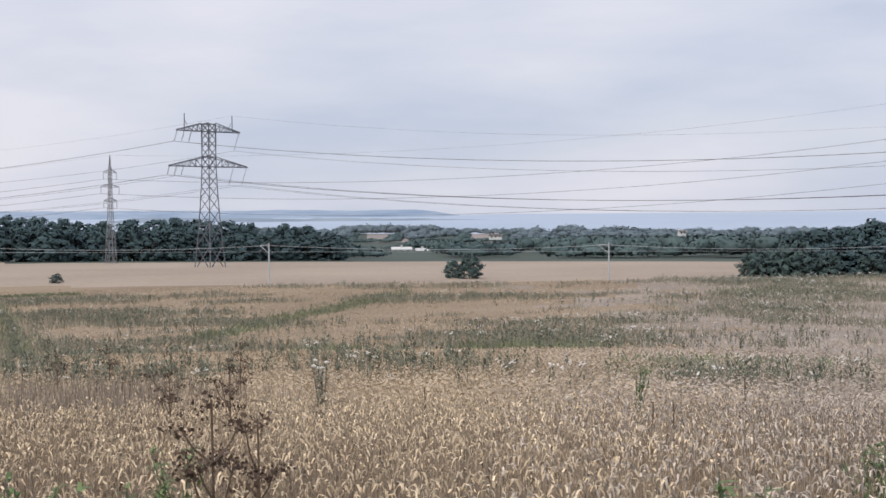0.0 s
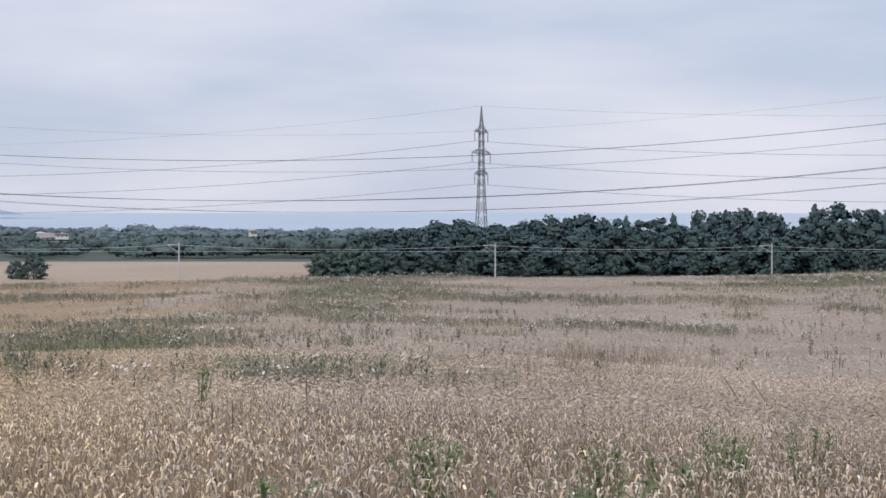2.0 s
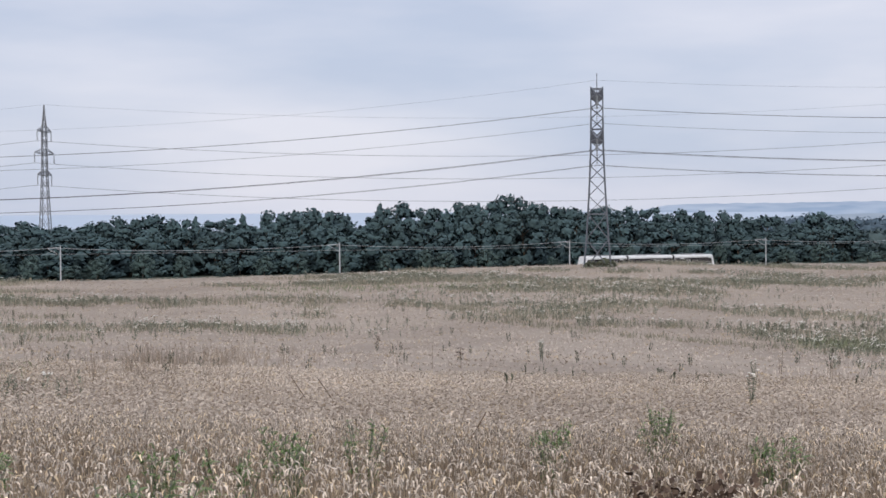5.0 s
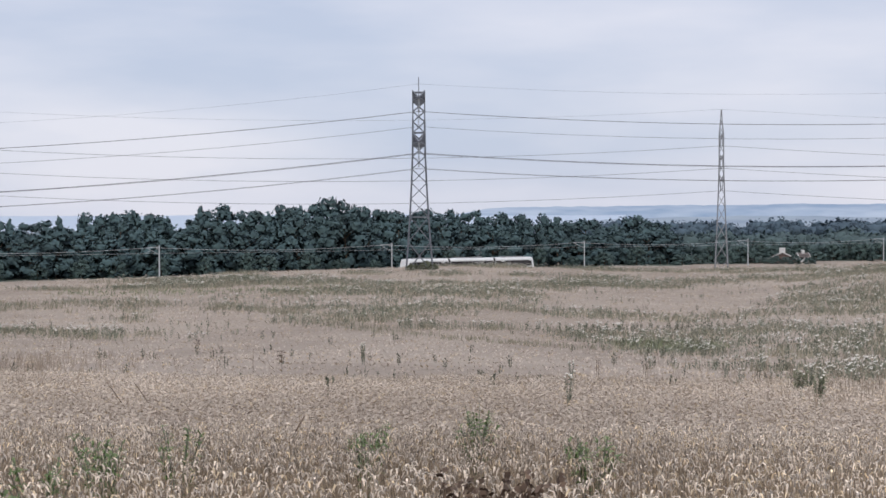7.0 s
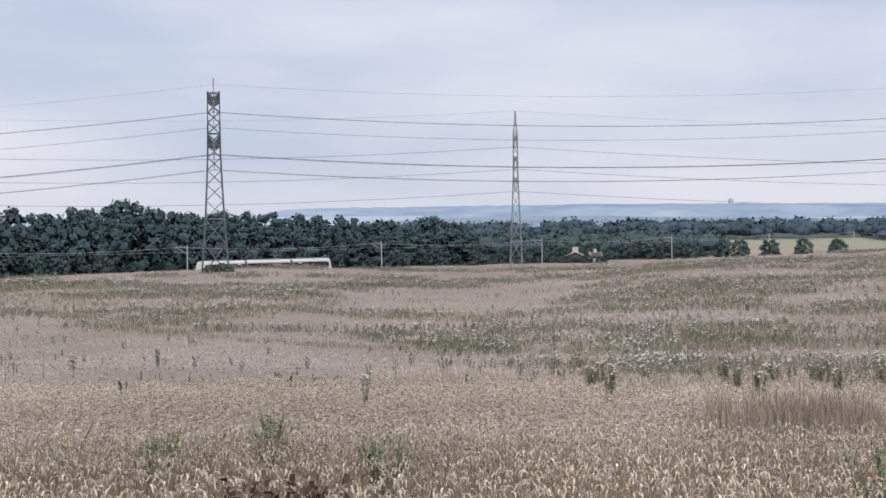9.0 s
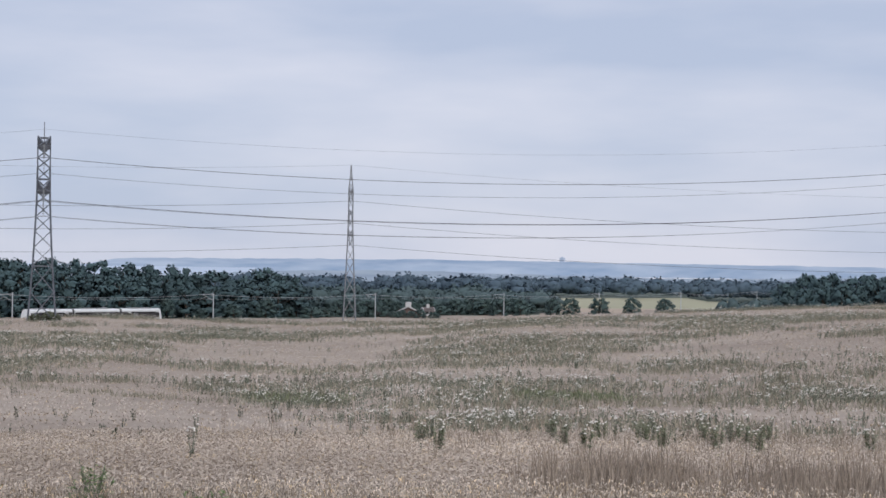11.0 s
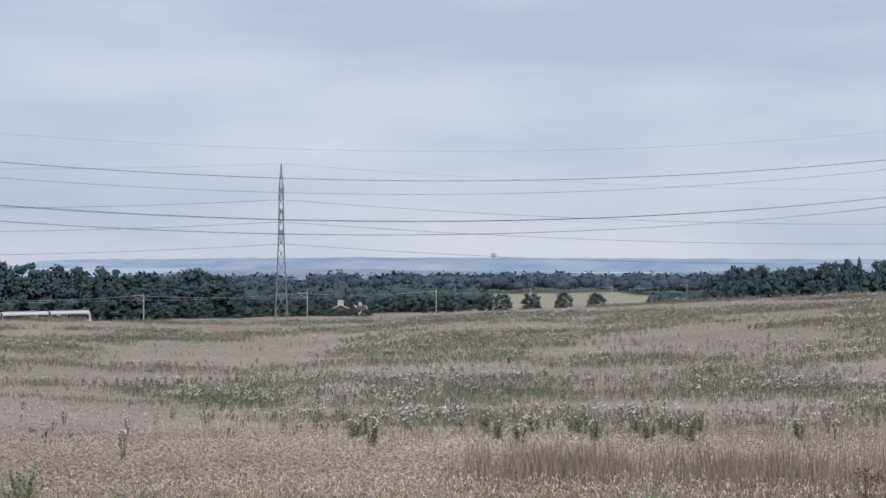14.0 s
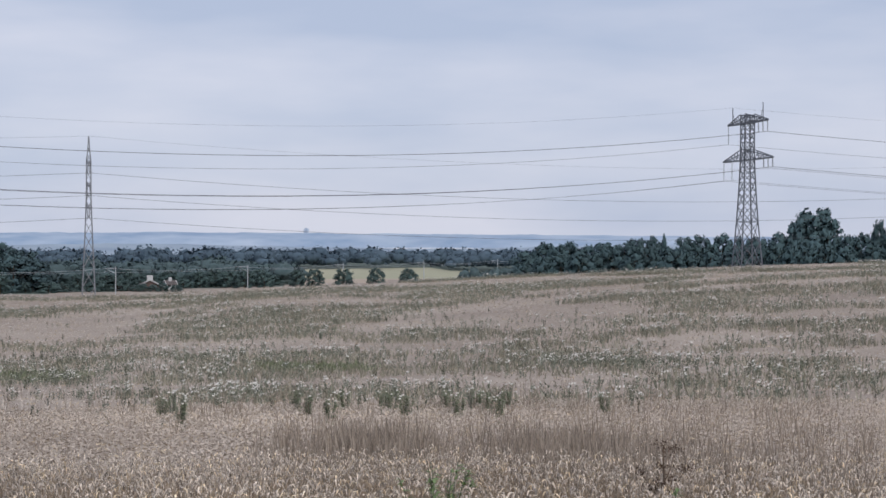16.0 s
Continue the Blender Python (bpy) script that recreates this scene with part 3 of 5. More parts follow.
M_SCRUB = mat("grey_green_scrub", (0.13, 0.155, 0.095), (0.24, 0.255, 0.17), 2.5, 14.0, 0.8, bump=0, spread=0.2, through=0.12)
CROWNS = {}
for kind, count in (("round", 6), ("bush", 3), ("scrub", 2), ("cone", 2)):
    for k in range(count):
        q, n = crown_shape(kind)
        CROWNS.setdefault(kind, []).append(quad_mesh("crown", q, {"bush": M_LEAF2, "scrub": M_SCRUB}.get(kind, M_LEAF), soft=n))


def trunk_mesh():
    bm = bmesh.new()
    tube(bm, [(0, 0, -0.03), (0.008, 0.004, 0.2), (0.0, 0.01, 0.45), (0.01, 0, 0.8)], 0.026, 0.006, 7)
    for k in range(6):
        a = k * 1.05
        z = 0.22 + 0.08 * k
        tube(bm, [(0, 0, z), (0.16 * math.cos(a), 0.16 * math.sin(a), z + 0.12), (0.27 * math.cos(a), 0.27 * math.sin(a), z + 0.2)], 0.011, 0.003, 5)
    me = bpy.data.meshes.new("trunk")
    bm.to_mesh(me)
    bm.free()
    me.materials.append(M_BARK)
    return me


TRUNK = trunk_mesh()
TREE_LABEL = {"round": "dense dark green broadleaf tree in full summer leaf", "cone": "dark pointed conifer rising from the wood", "bush": "low dense green bush leafy down to the ground"}


def tree(p, height, width, kind="round", group="trees of the wood", label=""):
    root = tagged(new("bush" if kind in ("bush", "scrub") else "tree"), label or TREE_LABEL[kind], "bush" if kind in ("bush", "scrub") else "tree", group)
    tk = new("trunk", TRUNK)
    tk.parent = root
    cr = new("crown", CROWNS[kind][int(rng.integers(len(CROWNS[kind])))])
    cr.parent = root
    lean = rng.uniform(-4, 4, 2)
    root.matrix_basis = Matrix.Translation(p) @ pose(0, 0, 0, lean[0], lean[1], rng.uniform(0, 360)) @ Matrix.Diagonal((width, width, height, 1))
    return root


def plant_wood(az0, az1, step, dist, tops_az, tops_el, rows, group, w=(11, 16.5), dip=0.05):
    """Rows of trees whose crowns reach up to the line of sight given in degrees over the turn."""
    for row in range(rows):
        az = az0 + rng.uniform(0, step)
        while az < az1:
            d = (dist(az) if callable(dist) else dist) + row * 11 + rng.uniform(-3, 3)
            p = grounded(az, d)
            top = float(np.interp(az, tops_az, tops_el))
            last = row == rows - 1
            top_z = EYE + d * math.tan(radians(top)) + (rng.uniform(-0.3, 1.4) if last else rng.uniform(-3.2, -0.8) - dip * 10 * (rows - 1 - row))
            h = max(top_z - p.z, 3.0)
            kind = "cone" if last and rng.random() < 0.06 else "round"
            tree(p, h, rng.uniform(*w) * (0.7 if kind == "cone" else 1.0), kind, group)
            az += step * rng.uniform(0.7, 1.3) * (0.85 if row < rows - 1 else 0.8)


MID_AZ = [10.7, 11, 12, 13.2, 14.2, 16, 18, 18.7, 19.9, 22, 24, 26, 27.9, 28.9, 30.7, 32, 34, 34.8, 35.4, 36.2, 37.9, 39.9, 41.8, 42.7, 43.3, 44.5, 45.7, 47]
MID_EL = [-1.5, -1.18, -1.18, -0.95, -0.58, -0.49, -0.5, -0.4, -0.2, -0.3, -0.21, -0.03, -0.2, 0.17, -0.02, 0.27, 0.47, 0.0, 0.2, -0.1, 0.11, -0.03, -0.36, -0.35, -0.6, -0.19, -0.5, -0.6]


def behind_rail(gap):
    return lambda az: (RAIL_D + gap) / math.cos(radians(az - RAIL_AZ))


plant_wood(12.7, 46, 0.98, behind_rail(28), MID_AZ, MID_EL, 2, "trees of the wood behind the line", (12.5, 18))
plant_wood(-19, -3.5, 0.85, 470, [-19, -15.6, -13.3, -10.6, -7.8, -4.6, -3.6, -3.3], [0.05, 0.0, -0.18, -0.14, -0.36, -0.55, -0.95, -1.5], 2, "trees of the western wood")
plant_wood(62.8, 80, 0.75, 470, [62.8, 63.6, 66.4, 70, 72, 80], [-0.6, -0.26, -0.05, 0.12, 0.15, 0.2], 2, "trees of the eastern hedge", (9, 13))
for az, top, d, w in ((72.65, 0.9, 480, 14), (73.15, 1.16, 484, 22), (73.75, 0.92, 482, 14), (75.25, 0.74, 480, 7), (75.9, 0.6, 480, 10), (77, 0.6, 480, 9)):
    p = grounded(az, d)
    tree(p, EYE + d * math.tan(radians(top)) - p.z, w, "round", "tall trees over the hedge", "tall spreading broadleaf tree standing above the hedge")
# bushes along the foot of the woods
for az, h, w in ((10.95, 4.6, 5.0), (11.4, 5.8, 6.5), (11.9, 5.4, 7.0), (12.35, 6.6, 7.0), (12.75, 7.2, 8.0)):
    tree(grounded(az, 312), h, w, "bush", "bushes at the wood's end", "tall dark bush at the end of the wood")
az = 11.3
while az < 46:
    d = (RAIL_D + 19 + rng.uniform(-3, 3)) / math.cos(radians(az - RAIL_AZ))
    tree(grounded(az, d), rng.uniform(2.5, 5.5), rng.uniform(4, 7), "bush", "bushes along the wood")
    az += rng.uniform(0.7, 1.6)
az = 46
while az < 54:
    d = (RAIL_D + 14 + rng.uniform(-3, 5)) / math.cos(radians(az - RAIL_AZ))
    if not 48.35 < az < 50.55:
        tree(grounded(az, d), rng.uniform(3, 6), rng.uniform(5, 9), "bush", "bushes beyond the line")
    else:
        tree(grounded(az, d + 34), rng.uniform(4, 6), rng.uniform(5, 9), "bush", "bushes behind the farm")
    az += rng.uniform(0.25, 0.7)
az = 64
while az < 78:
    d = 452 + rng.uniform(-4, 4)
    tree(grounded(az, d), rng.uniform(6, 9.5), rng.uniform(6, 9), "bush", "bushes along the hedge")
    az += rng.uniform(0.8, 1.7)
# lone bushes and the row of small trees by the line
tree(grounded(0.95, 301), 4.6, 6.6, "bush", "lone bushes", "single dark green bush beside the pale stubble field")
tree(grounded(0.35, 303), 3.6, 4.0, "bush", "lone bushes", "single dark green bush beside the pale stubble field")
tree(grounded(-13.75, 292), 1.8, 3.0, "bush", "lone bushes", "small low bush at the field's edge")
for az, d, h in ((52.85, 486, 6.0), (53.55, 488, 6.2), (54.75, 480, 5.6), (55.38, 486, 5.0), (56.4, 482, 5.6), (57.55, 480, 6.2), (58.75, 484, 4.9)):
    p = grounded(az, d)
    p.z = min(p.z, EYE - d * math.tan(radians(1.72)))
    tree(p, EYE - d * math.tan(radians(1.12)) - p.z + rng.uniform(-0.6, 0.6), rng.uniform(6, 7.6), "bush", "row of small trees", "small round roadside tree")
for az, h in ((49.0, 2.0), (49.25, 2.4), (49.62, 2.1), (49.95, 2.6), (50.4, 1.8)):
    tree(grounded(az, 449), h, 4.2, "bush", "bushes before the farm", "low green garden bush before the farmhouse")
# scrub round the foot of the nearest pylon
for k in range(7):
    p = grounded(36.53 + rng.uniform(-0.5, 0.5), 313.5 + rng.uniform(-1.5, 2))
    tree(p, rng.uniform(1.0, 1.9), rng.uniform(2.0, 3.4), "scrub", "scrub at the pylon foot", "grey-green scrub growing at the pylon's foot")


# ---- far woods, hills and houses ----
# Far wood and valley hedges: distance haze mixed into the leaf colour.
M_FARWOOD = mat("distant_woodland_haze_tint", (0.072, 0.113, 0.150), (0.106, 0.154, 0.195), 0.01, 0.12, 0.9, bump=0, spread=0.1, island=True, through=0.08)
M_VALLEY = mat("valley_hedges_haze_tint", (0.082, 0.130, 0.134), (0.130, 0.185, 0.180), 0.01, 0.12, 0.9, bump=0, spread=0.15, island=True, through=0.08)
M_EASTWOOD = mat("dark_mixed_woodland", (0.066, 0.105, 0.112), (0.108, 0.155, 0.156), 0.02, 0.2, 0.9, bump=0, spread=0.12, island=True, through=0.08)
# Coast trees: foliage paled and blued to carry the haze.
M_COASTWOOD = mat("coast_woodland_haze_tint", (0.13, 0.175, 0.205), (0.18, 0.23, 0.255), 0.01, 0.1, 0.9, bump=0, spread=0.2, island=True)
# Aerial haze is painted into both hill colours as pale blue.
M_HILL = mat("far_hills_haze_blue", (0.24, 0.335, 0.465), (0.45, 0.525, 0.615), 0.004, 0.01, 1.0, bump=0)
M_HILL2 = mat("wooded_hills_haze_blue", (0.23, 0.29, 0.37), (0.35, 0.42, 0.48), 0.005, 0.012, 1.0, bump=0)
M_PLASTER = mat("white_plaster", (0.66, 0.66, 0.64), (0.78, 0.78, 0.76), 0.4, 5, 0.8, bump=0.1)
M_TRIM = mat("weathered_white_paint", (0.52, 0.52, 0.51), (0.68, 0.68, 0.67), 0.5, 6, 0.8, bump=0.1)
M_BRICK = mat("weathered_red_brown_brick", (0.115, 0.082, 0.074), (0.19, 0.138, 0.12), 0.8, 7, 0.9, bump=0.3)
M_TILE = mat("brown_roof_tiles", (0.10, 0.084, 0.08), (0.17, 0.145, 0.135), 0.6, 6, 0.8, bump=0.3)


def far_wood(name, label, spots, material):
    """Many small crowns as one body: three lumpy clumps for each, roughened by loose sprays; spots: az, distance, height, width."""
    out, soft = [], []
    for az, d, h, w in spots:
        p = grounded(az, d)
        for k in range(3):
            f = 1.0 if k == 0 else rng.uniform(0.62, 0.88)
            a, r = rng.uniform(0, 2 * math.pi), 0 if k == 0 else w * 0.3
            c = (p.x + r * math.cos(a), p.y + r * math.sin(a), p.z + h * 0.6 * f)
            r3 = (w * 0.38, w * 0.38, h * 0.4 * f)
            for q, n in (dome(c, 0.75 * np.array(r3), 6, 3, 0.15, -1.2), sprays(c, r3, 56 if d < 1200 else 24, w * 0.05, 1.08)):
                out.append(q)
                soft.append(n + np.array((0, 0, 0.1)))
    tagged(new(name, quad_mesh(name, np.concatenate(out), material, soft=np.concatenate(soft))), label, "woodland", kind="stuff")


def under(az, d, h, tops_az, tops_el):
    """Keeps a tree of height h below the line of sight given in degrees over the turn."""
    p = grounded(az, d)
    return min(h, EYE + d * math.tan(radians(float(np.interp(az, tops_az, tops_el)))) - p.z)


# dark hedges and copses in the valley, with a clear view of the pale fields between
VALLEY_AZ = [-4.6, -3.7, -3.4, -1.6, -1.3, 0.3, 0.5, 2.5, 2.8, 12, 13]
VALLEY_EL = [-0.9, -0.95, -1.22, -1.22, -0.95, -0.95, -1.12, -1.12, -0.85, -0.85, -1.0]
spots = []
for k in range(480):
    az = rng.uniform(-4.5, 12.5)
    d = 520 + 900 * rng.random() ** 1.5
    if noise.noise(Vector((az * 0.5, d / 140, 5))) > -0.4 and not (-2.6 < az < -0.1 and 700 < d < 930):
        h = under(az, d, rng.uniform(4, 9), VALLEY_AZ, VALLEY_EL) if d > 930 or not -2.7 < az < 0 else under(az, d, 9, [-3, 0], [-1.62, -1.62])
        if h > 1.5:
            spots.append((az, d, h, rng.uniform(9, 18)))
for az0, az1, near, far in ((-3.7, -1.4, 1480, 2200), (0.3, 2.6, 1480, 2200)):
    for k in range(26):
        f = rng.random()
        spots.append((az0 + (az1 - az0) * f, near + rng.uniform(-15, 15) + 160 * f, rng.uniform(3, 6), rng.uniform(9, 16)))
        spots.append((az0 + 0.25 + 0.3 * f + rng.normal(0, 0.06), near + (far - near) * f, rng.uniform(4, 7), rng.uniform(10, 18)))
        spots.append((az1 - 0.5 + 0.3 * f + rng.normal(0, 0.06), near + (far - near) * f, rng.uniform(4, 7), rng.uniform(10, 18)))
far_wood("valley_woodland", "green hedges and copses in the valley, tinted paler for haze", spots, M_VALLEY)
# the wood beyond the farm, and the one behind it with haze in its paler colour
spots = []
for k in range(170):
    az = rng.uniform(45, 54.4)
    d = rng.uniform(510, 640)
    top = -0.72 + 0.42 * noise.noise(Vector((az * 0.9, 3, 2)))
    h = under(az, d, 30, [45, 46.2], [top, top]) * rng.uniform(0.6, 1.0)
    if not (48.2 < az < 50.8 and d < 540):
        spots.append((az, d, max(3.0, h), rng.uniform(9, 17)))
far_wood("eastern_copse", "dark green rounded trees beyond the farm", spots, M_EASTWOOD)
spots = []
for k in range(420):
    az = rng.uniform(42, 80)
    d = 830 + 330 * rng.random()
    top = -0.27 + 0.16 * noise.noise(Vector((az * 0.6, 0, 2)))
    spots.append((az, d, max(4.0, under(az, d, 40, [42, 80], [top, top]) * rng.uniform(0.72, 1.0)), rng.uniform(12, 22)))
far_wood("eastern_woodland", "woodland along the far side of the valley, tinted blue for haze", spots, M_FARWOOD)
# small bushes before the eastern hedge
spots = []
for k in range(26):
    az = rng.uniform(60.6, 63.4)
    spots.append((az, rng.uniform(470, 500), rng.uniform(4, 7.5), rng.uniform(6, 9)))
far_wood("hedge_bushes", "low dark bushes at the end of the hedge", spots, M_EASTWOOD)
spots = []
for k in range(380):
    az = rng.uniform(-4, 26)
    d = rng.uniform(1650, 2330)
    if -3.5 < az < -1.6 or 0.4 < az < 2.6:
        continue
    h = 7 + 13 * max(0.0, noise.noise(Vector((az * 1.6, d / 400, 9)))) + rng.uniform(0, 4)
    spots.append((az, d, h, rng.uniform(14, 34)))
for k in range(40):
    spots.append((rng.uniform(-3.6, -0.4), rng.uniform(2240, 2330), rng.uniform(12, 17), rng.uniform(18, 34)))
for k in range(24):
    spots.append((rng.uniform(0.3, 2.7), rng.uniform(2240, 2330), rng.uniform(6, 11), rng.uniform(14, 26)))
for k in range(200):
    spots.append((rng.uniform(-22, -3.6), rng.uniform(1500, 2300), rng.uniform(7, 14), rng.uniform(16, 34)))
far_wood("coastal_woodland", "tree belts along the coast, haze painted into their colour", spots, M_COASTWOOD)


def ridge(name, label, az0, az1, dist, depth, crest, material, seed):
    """A long hill with a rounded back; crest gives the height of its top line in degrees."""
    verts, faces = [], []
    n = int((az1 - az0) / 0.25)
    prof = ((0.0, -0.5, 0), (0.18, 0.45, 1), (0.5, 1.0, 1), (1.0, -0.5, 0))
    for i in range(n + 1):
        az = az0 + (az1 - az0) * i / n
        el = crest(az) + 0.06 * noise.noise(Vector((az * 0.45, seed, 0))) + 0.03 * noise.noise(Vector((az * 2.3, seed, 1)))
        fade = smooth(az0, az0 + 2.5, az) * (1 - smooth(az1 - 2.5, az1, az))
        for u, k, _ in prof:
            d = dist + depth * u
            top = EYE + (dist + depth * 0.5) * math.tan(radians(el))
            foot = EYE - 30 + (dist - 2350) * 0.006
            verts.append(tuple(polar(az, d, foot + (top - foot) * k * fade if k > 0 else foot - 8)))
    for i in range(n):
        for j in range(3):
            faces.append((i * 4 + j, (i + 1) * 4 + j, (i + 1) * 4 + j + 1, i * 4 + j + 1))
    me = bpy.data.meshes.new(name)
    me.from_pydata(verts, [], faces)
    me.polygons.foreach_set("use_smooth", [True] * len(faces))
    me.materials.append(material)
    tagged(new(name, me), label, "hill", kind="structure")


# The ridges get their haze from their base colour.
ridge("backdrop_hills_west", "hills across the bay, haze painted in as pale blue", -24, 1.5, 4300, 500, lambda az: 0.13 - 0.004 * (az + 12), M_HILL, 1)
ridge("backdrop_island", "low wooded headland in the bay, haze painted in as blue", -13, 3.8, 3600, 300, lambda az: -0.13 - 0.012 * (az + 10), M_HILL2, 2)
ridge("backdrop_hills_east", "long ridge on the horizon, haze painted in as pale blue", 37, 92, 4300, 500, lambda az: 0.13 + 0.06 * math.sin((az - 40) / 7), M_HILL, 3)
ridge("backdrop_hills_near", "wooded hills beyond the valley, haze painted in as blue-grey", 41, 92, 2300, 500, lambda az: -0.3 + 0.08 * math.sin((az - 44) / 3.2), M_HILL2, 4)


def house(p, turn, length, depth, wall_h, roof_h, label, wall_mat=M_PLASTER, wall_words="white plastered wall", roof_mat=M_TILE, roof_words="brown tiled pitched roof"):
    root = tagged(new("house"), label, "house", "far houses")
    bm = bmesh.new()
    box(bm, -length / 2, -depth / 2, -1, length / 2, depth / 2, wall_h)
    for s in (-1, 1):
        v = [bm.verts.new((s * length / 2, y, z)) for y, z in ((-depth / 2, wall_h), (depth / 2, wall_h), (0, wall_h + roof_h))]
        bm.faces.new(v if s > 0 else v[::-1])
    wall = part("wall", bm, wall_mat, root, wall_words)
    bm = bmesh.new()
    for s in (-1, 1):
        a = [(-length / 2 - 0.4, s * (depth / 2 + 0.4), wall_h - 0.25), (length / 2 + 0.4, s * (depth / 2 + 0.4), wall_h - 0.25), (length / 2 + 0.4, 0, wall_h + roof_h + 0.1), (-length / 2 - 0.4, 0, wall_h + roof_h + 0.1)]
        lo = [bm.verts.new(q) for q in a]
        hi = [bm.verts.new((q[0], q[1], q[2] + 0.22)) for q in a]
        bm.faces.new(lo[::-1])
        bm.faces.new(hi)
        for i in range(4):
            bm.faces.new((lo[i], lo[(i + 1) % 4], hi[(i + 1) % 4], hi[i]))
    roof = part("roof", bm, roof_mat, root, roof_words)
    bm = bmesh.new()
    cw = 0.3 + depth * 0.055
    box(bm, -cw, -cw, wall_h + roof_h - 0.8, cw, cw, wall_h + roof_h + 0.7 + cw, 0.05)
    part("chimney", bm, M_TRIM, roof, "greyish white chimney")
    for s in (-1, 1):
        for e in (-1, 1):
            bm = bmesh.new()
            beam(bm, (s * (length / 2 + 0.45), e * (depth / 2 + 0.45), wall_h - 0.1), (s * (length / 2 + 0.45), 0, wall_h + roof_h + 0.3), 0.15, 0.2)
            part("bargeboard", bm, M_TRIM, roof, "greyish white bargeboard")
    for k in range(max(2, int(length / 3))):
        for s in (-1, 1):
            x = -length / 2 + length * (k + 0.5) / max(2, int(length / 3))
            bm = bmesh.new()
            box(bm, x - 0.5, min(s * depth / 2, s * (depth / 2 + 0.04)), 0.9, x + 0.5, max(s * depth / 2, s * (depth / 2 + 0.04)), 2.1)
            part("window", bm, M_GLASS, wall, "dark window")
    root.matrix_basis = Matrix.Translation(p) @ pose(0, 0, 0, 0, 0, turn)


def at_sight(az, el, d):
    return polar(az, d, EYE + d * math.tan(radians(el)))


house(at_sight(49.5, -2.07, 462), 41, 6, 10, 2.0, 2.3, "low brick farmhouse with brown roof and white bargeboards", M_BRICK, "dark red-brown brick wall")
house(at_sight(50.2, -1.86, 470), -30, 2.6, 2.6, 1.7, 0.8, "small white outbuilding beside the farmhouse")
house(at_sight(48.7, -1.95, 456), -49, 4.0, 3, 0.9, 0.6, "small white shed among bushes")
house(at_sight(52.7, -1.36, 640), -40, 5, 4, 2.0, 1.6, "small white house among distant trees")
house(at_sight(1.9, -0.98, 1300), 5, 10, 6, 2.2, 1.3, "long white farmhouse in the valley")
house(at_sight(8.6, -0.9, 1400), 15, 6, 5, 2.4, 1.5, "white house among the valley trees")
house(at_sight(-1.5, -1.5, 900), 4, 11, 6, 2.4, 1.2, "low pale greenhouse in the valley", M_PLASTER, "pale glazed wall", M_PLASTER, "pale glazed roof")
house(at_sight(-0.75, -1.53, 905), 4, 7, 6, 2.2, 1.0, "low pale greenhouse in the valley", M_PLASTER, "pale glazed wall", M_PLASTER, "pale glazed roof")


M_TOWER = mat("pale_blue_grey_concrete", (0.46, 0.52, 0.60), (0.56, 0.62, 0.69), 0.05, 0.4, 0.9, bump=0)


def tower_block(p):
    root = tagged(new("tower_block"), "pale concrete tower block on the far ridge", "building")
    bm = bmesh.new()
    box(bm, -6, -6, -20, 6, 6, 15, 0.3)
    part("wall", bm, M_TOWER, root)
    bm = bmesh.new()
    box(bm, -2.5, -2.5, 15, 2.5, 2.5, 18, 0.2)
    part("roof_house", bm, M_TOWER, root)
    root.matrix_basis = Matrix.Translation(p)


tower_block(polar(55.05, 4720, EYE + 12))

# ---- crop and weeds ----
M_WHEAT = mat("ripe_wheat_straw", (0.44, 0.33, 0.21), (0.95, 0.79, 0.565), 0.09, 3.0, 0.7, bump=0, spread=0.65, island=True, through=0.12)
M_GREYWHEAT = mat("weathered_wheat_straw", (0.36, 0.302, 0.246), (0.82, 0.71, 0.595), 0.09, 3.0, 0.7, bump=0, spread=0.68, island=True, through=0.12)
M_STEM = mat("brown_wheat_stems", (0.16, 0.118, 0.08), (0.58, 0.46, 0.33), 0.09, 3.0, 0.8, bump=0, spread=0.5, island=True, through=0.1)
M_GOLD2 = mat("golden_dry_grass", (0.38, 0.298, 0.202), (0.72, 0.592, 0.432), 0.045, 0.6, 0.85, bump=0, spread=0.28, island=True, through=0.1)
M_WHEAT2 = mat("dry_wheat_and_grass", (0.37, 0.312, 0.258), (0.68, 0.59, 0.50), 0.045, 0.6, 0.85, bump=0, spread=0.28, island=True, through=0.1)
M_GOLD3 = mat("golden_field_surface", (0.41, 0.31, 0.195), (0.66, 0.525, 0.365), 0.045, 0.6, 0.85, bump=0, spread=0.16, island=True, through=0.1)
M_WHEAT3 = mat("pale_field_surface", (0.405, 0.338, 0.278), (0.665, 0.575, 0.487), 0.045, 0.6, 0.85, bump=0, spread=0.16, island=True, through=0.1)
M_WEED = mat("grey_green_weed_leaves", (0.128, 0.144, 0.103), (0.255, 0.272, 0.205), 0.5, 6, 0.8, bump=0, spread=0.35, island=True, through=0.15)
M_FRESH = mat("fresh_green_leaves", (0.12, 0.178, 0.066), (0.24, 0.325, 0.135), 3, 20, 0.7, bump=0, spread=0.35, island=True, through=0.2)
M_PETAL = mat("white_flower_heads", (0.62, 0.59, 0.53), (0.80, 0.77, 0.71), 2, 20, 0.8, bump=0, spread=0.15, island=True)
M_OLIVE = mat("olive_brown_wild_grass", (0.23, 0.212, 0.158), (0.39, 0.36, 0.28), 0.06, 0.8, 0.85, bump=0, spread=0.2, island=True, through=0.1)
M_TALL = mat("tall_brown_grass", (0.21, 0.168, 0.13), (0.42, 0.35, 0.28), 0.1, 3, 0.85, bump=0, spread=0.3, island=True, through=0.1)
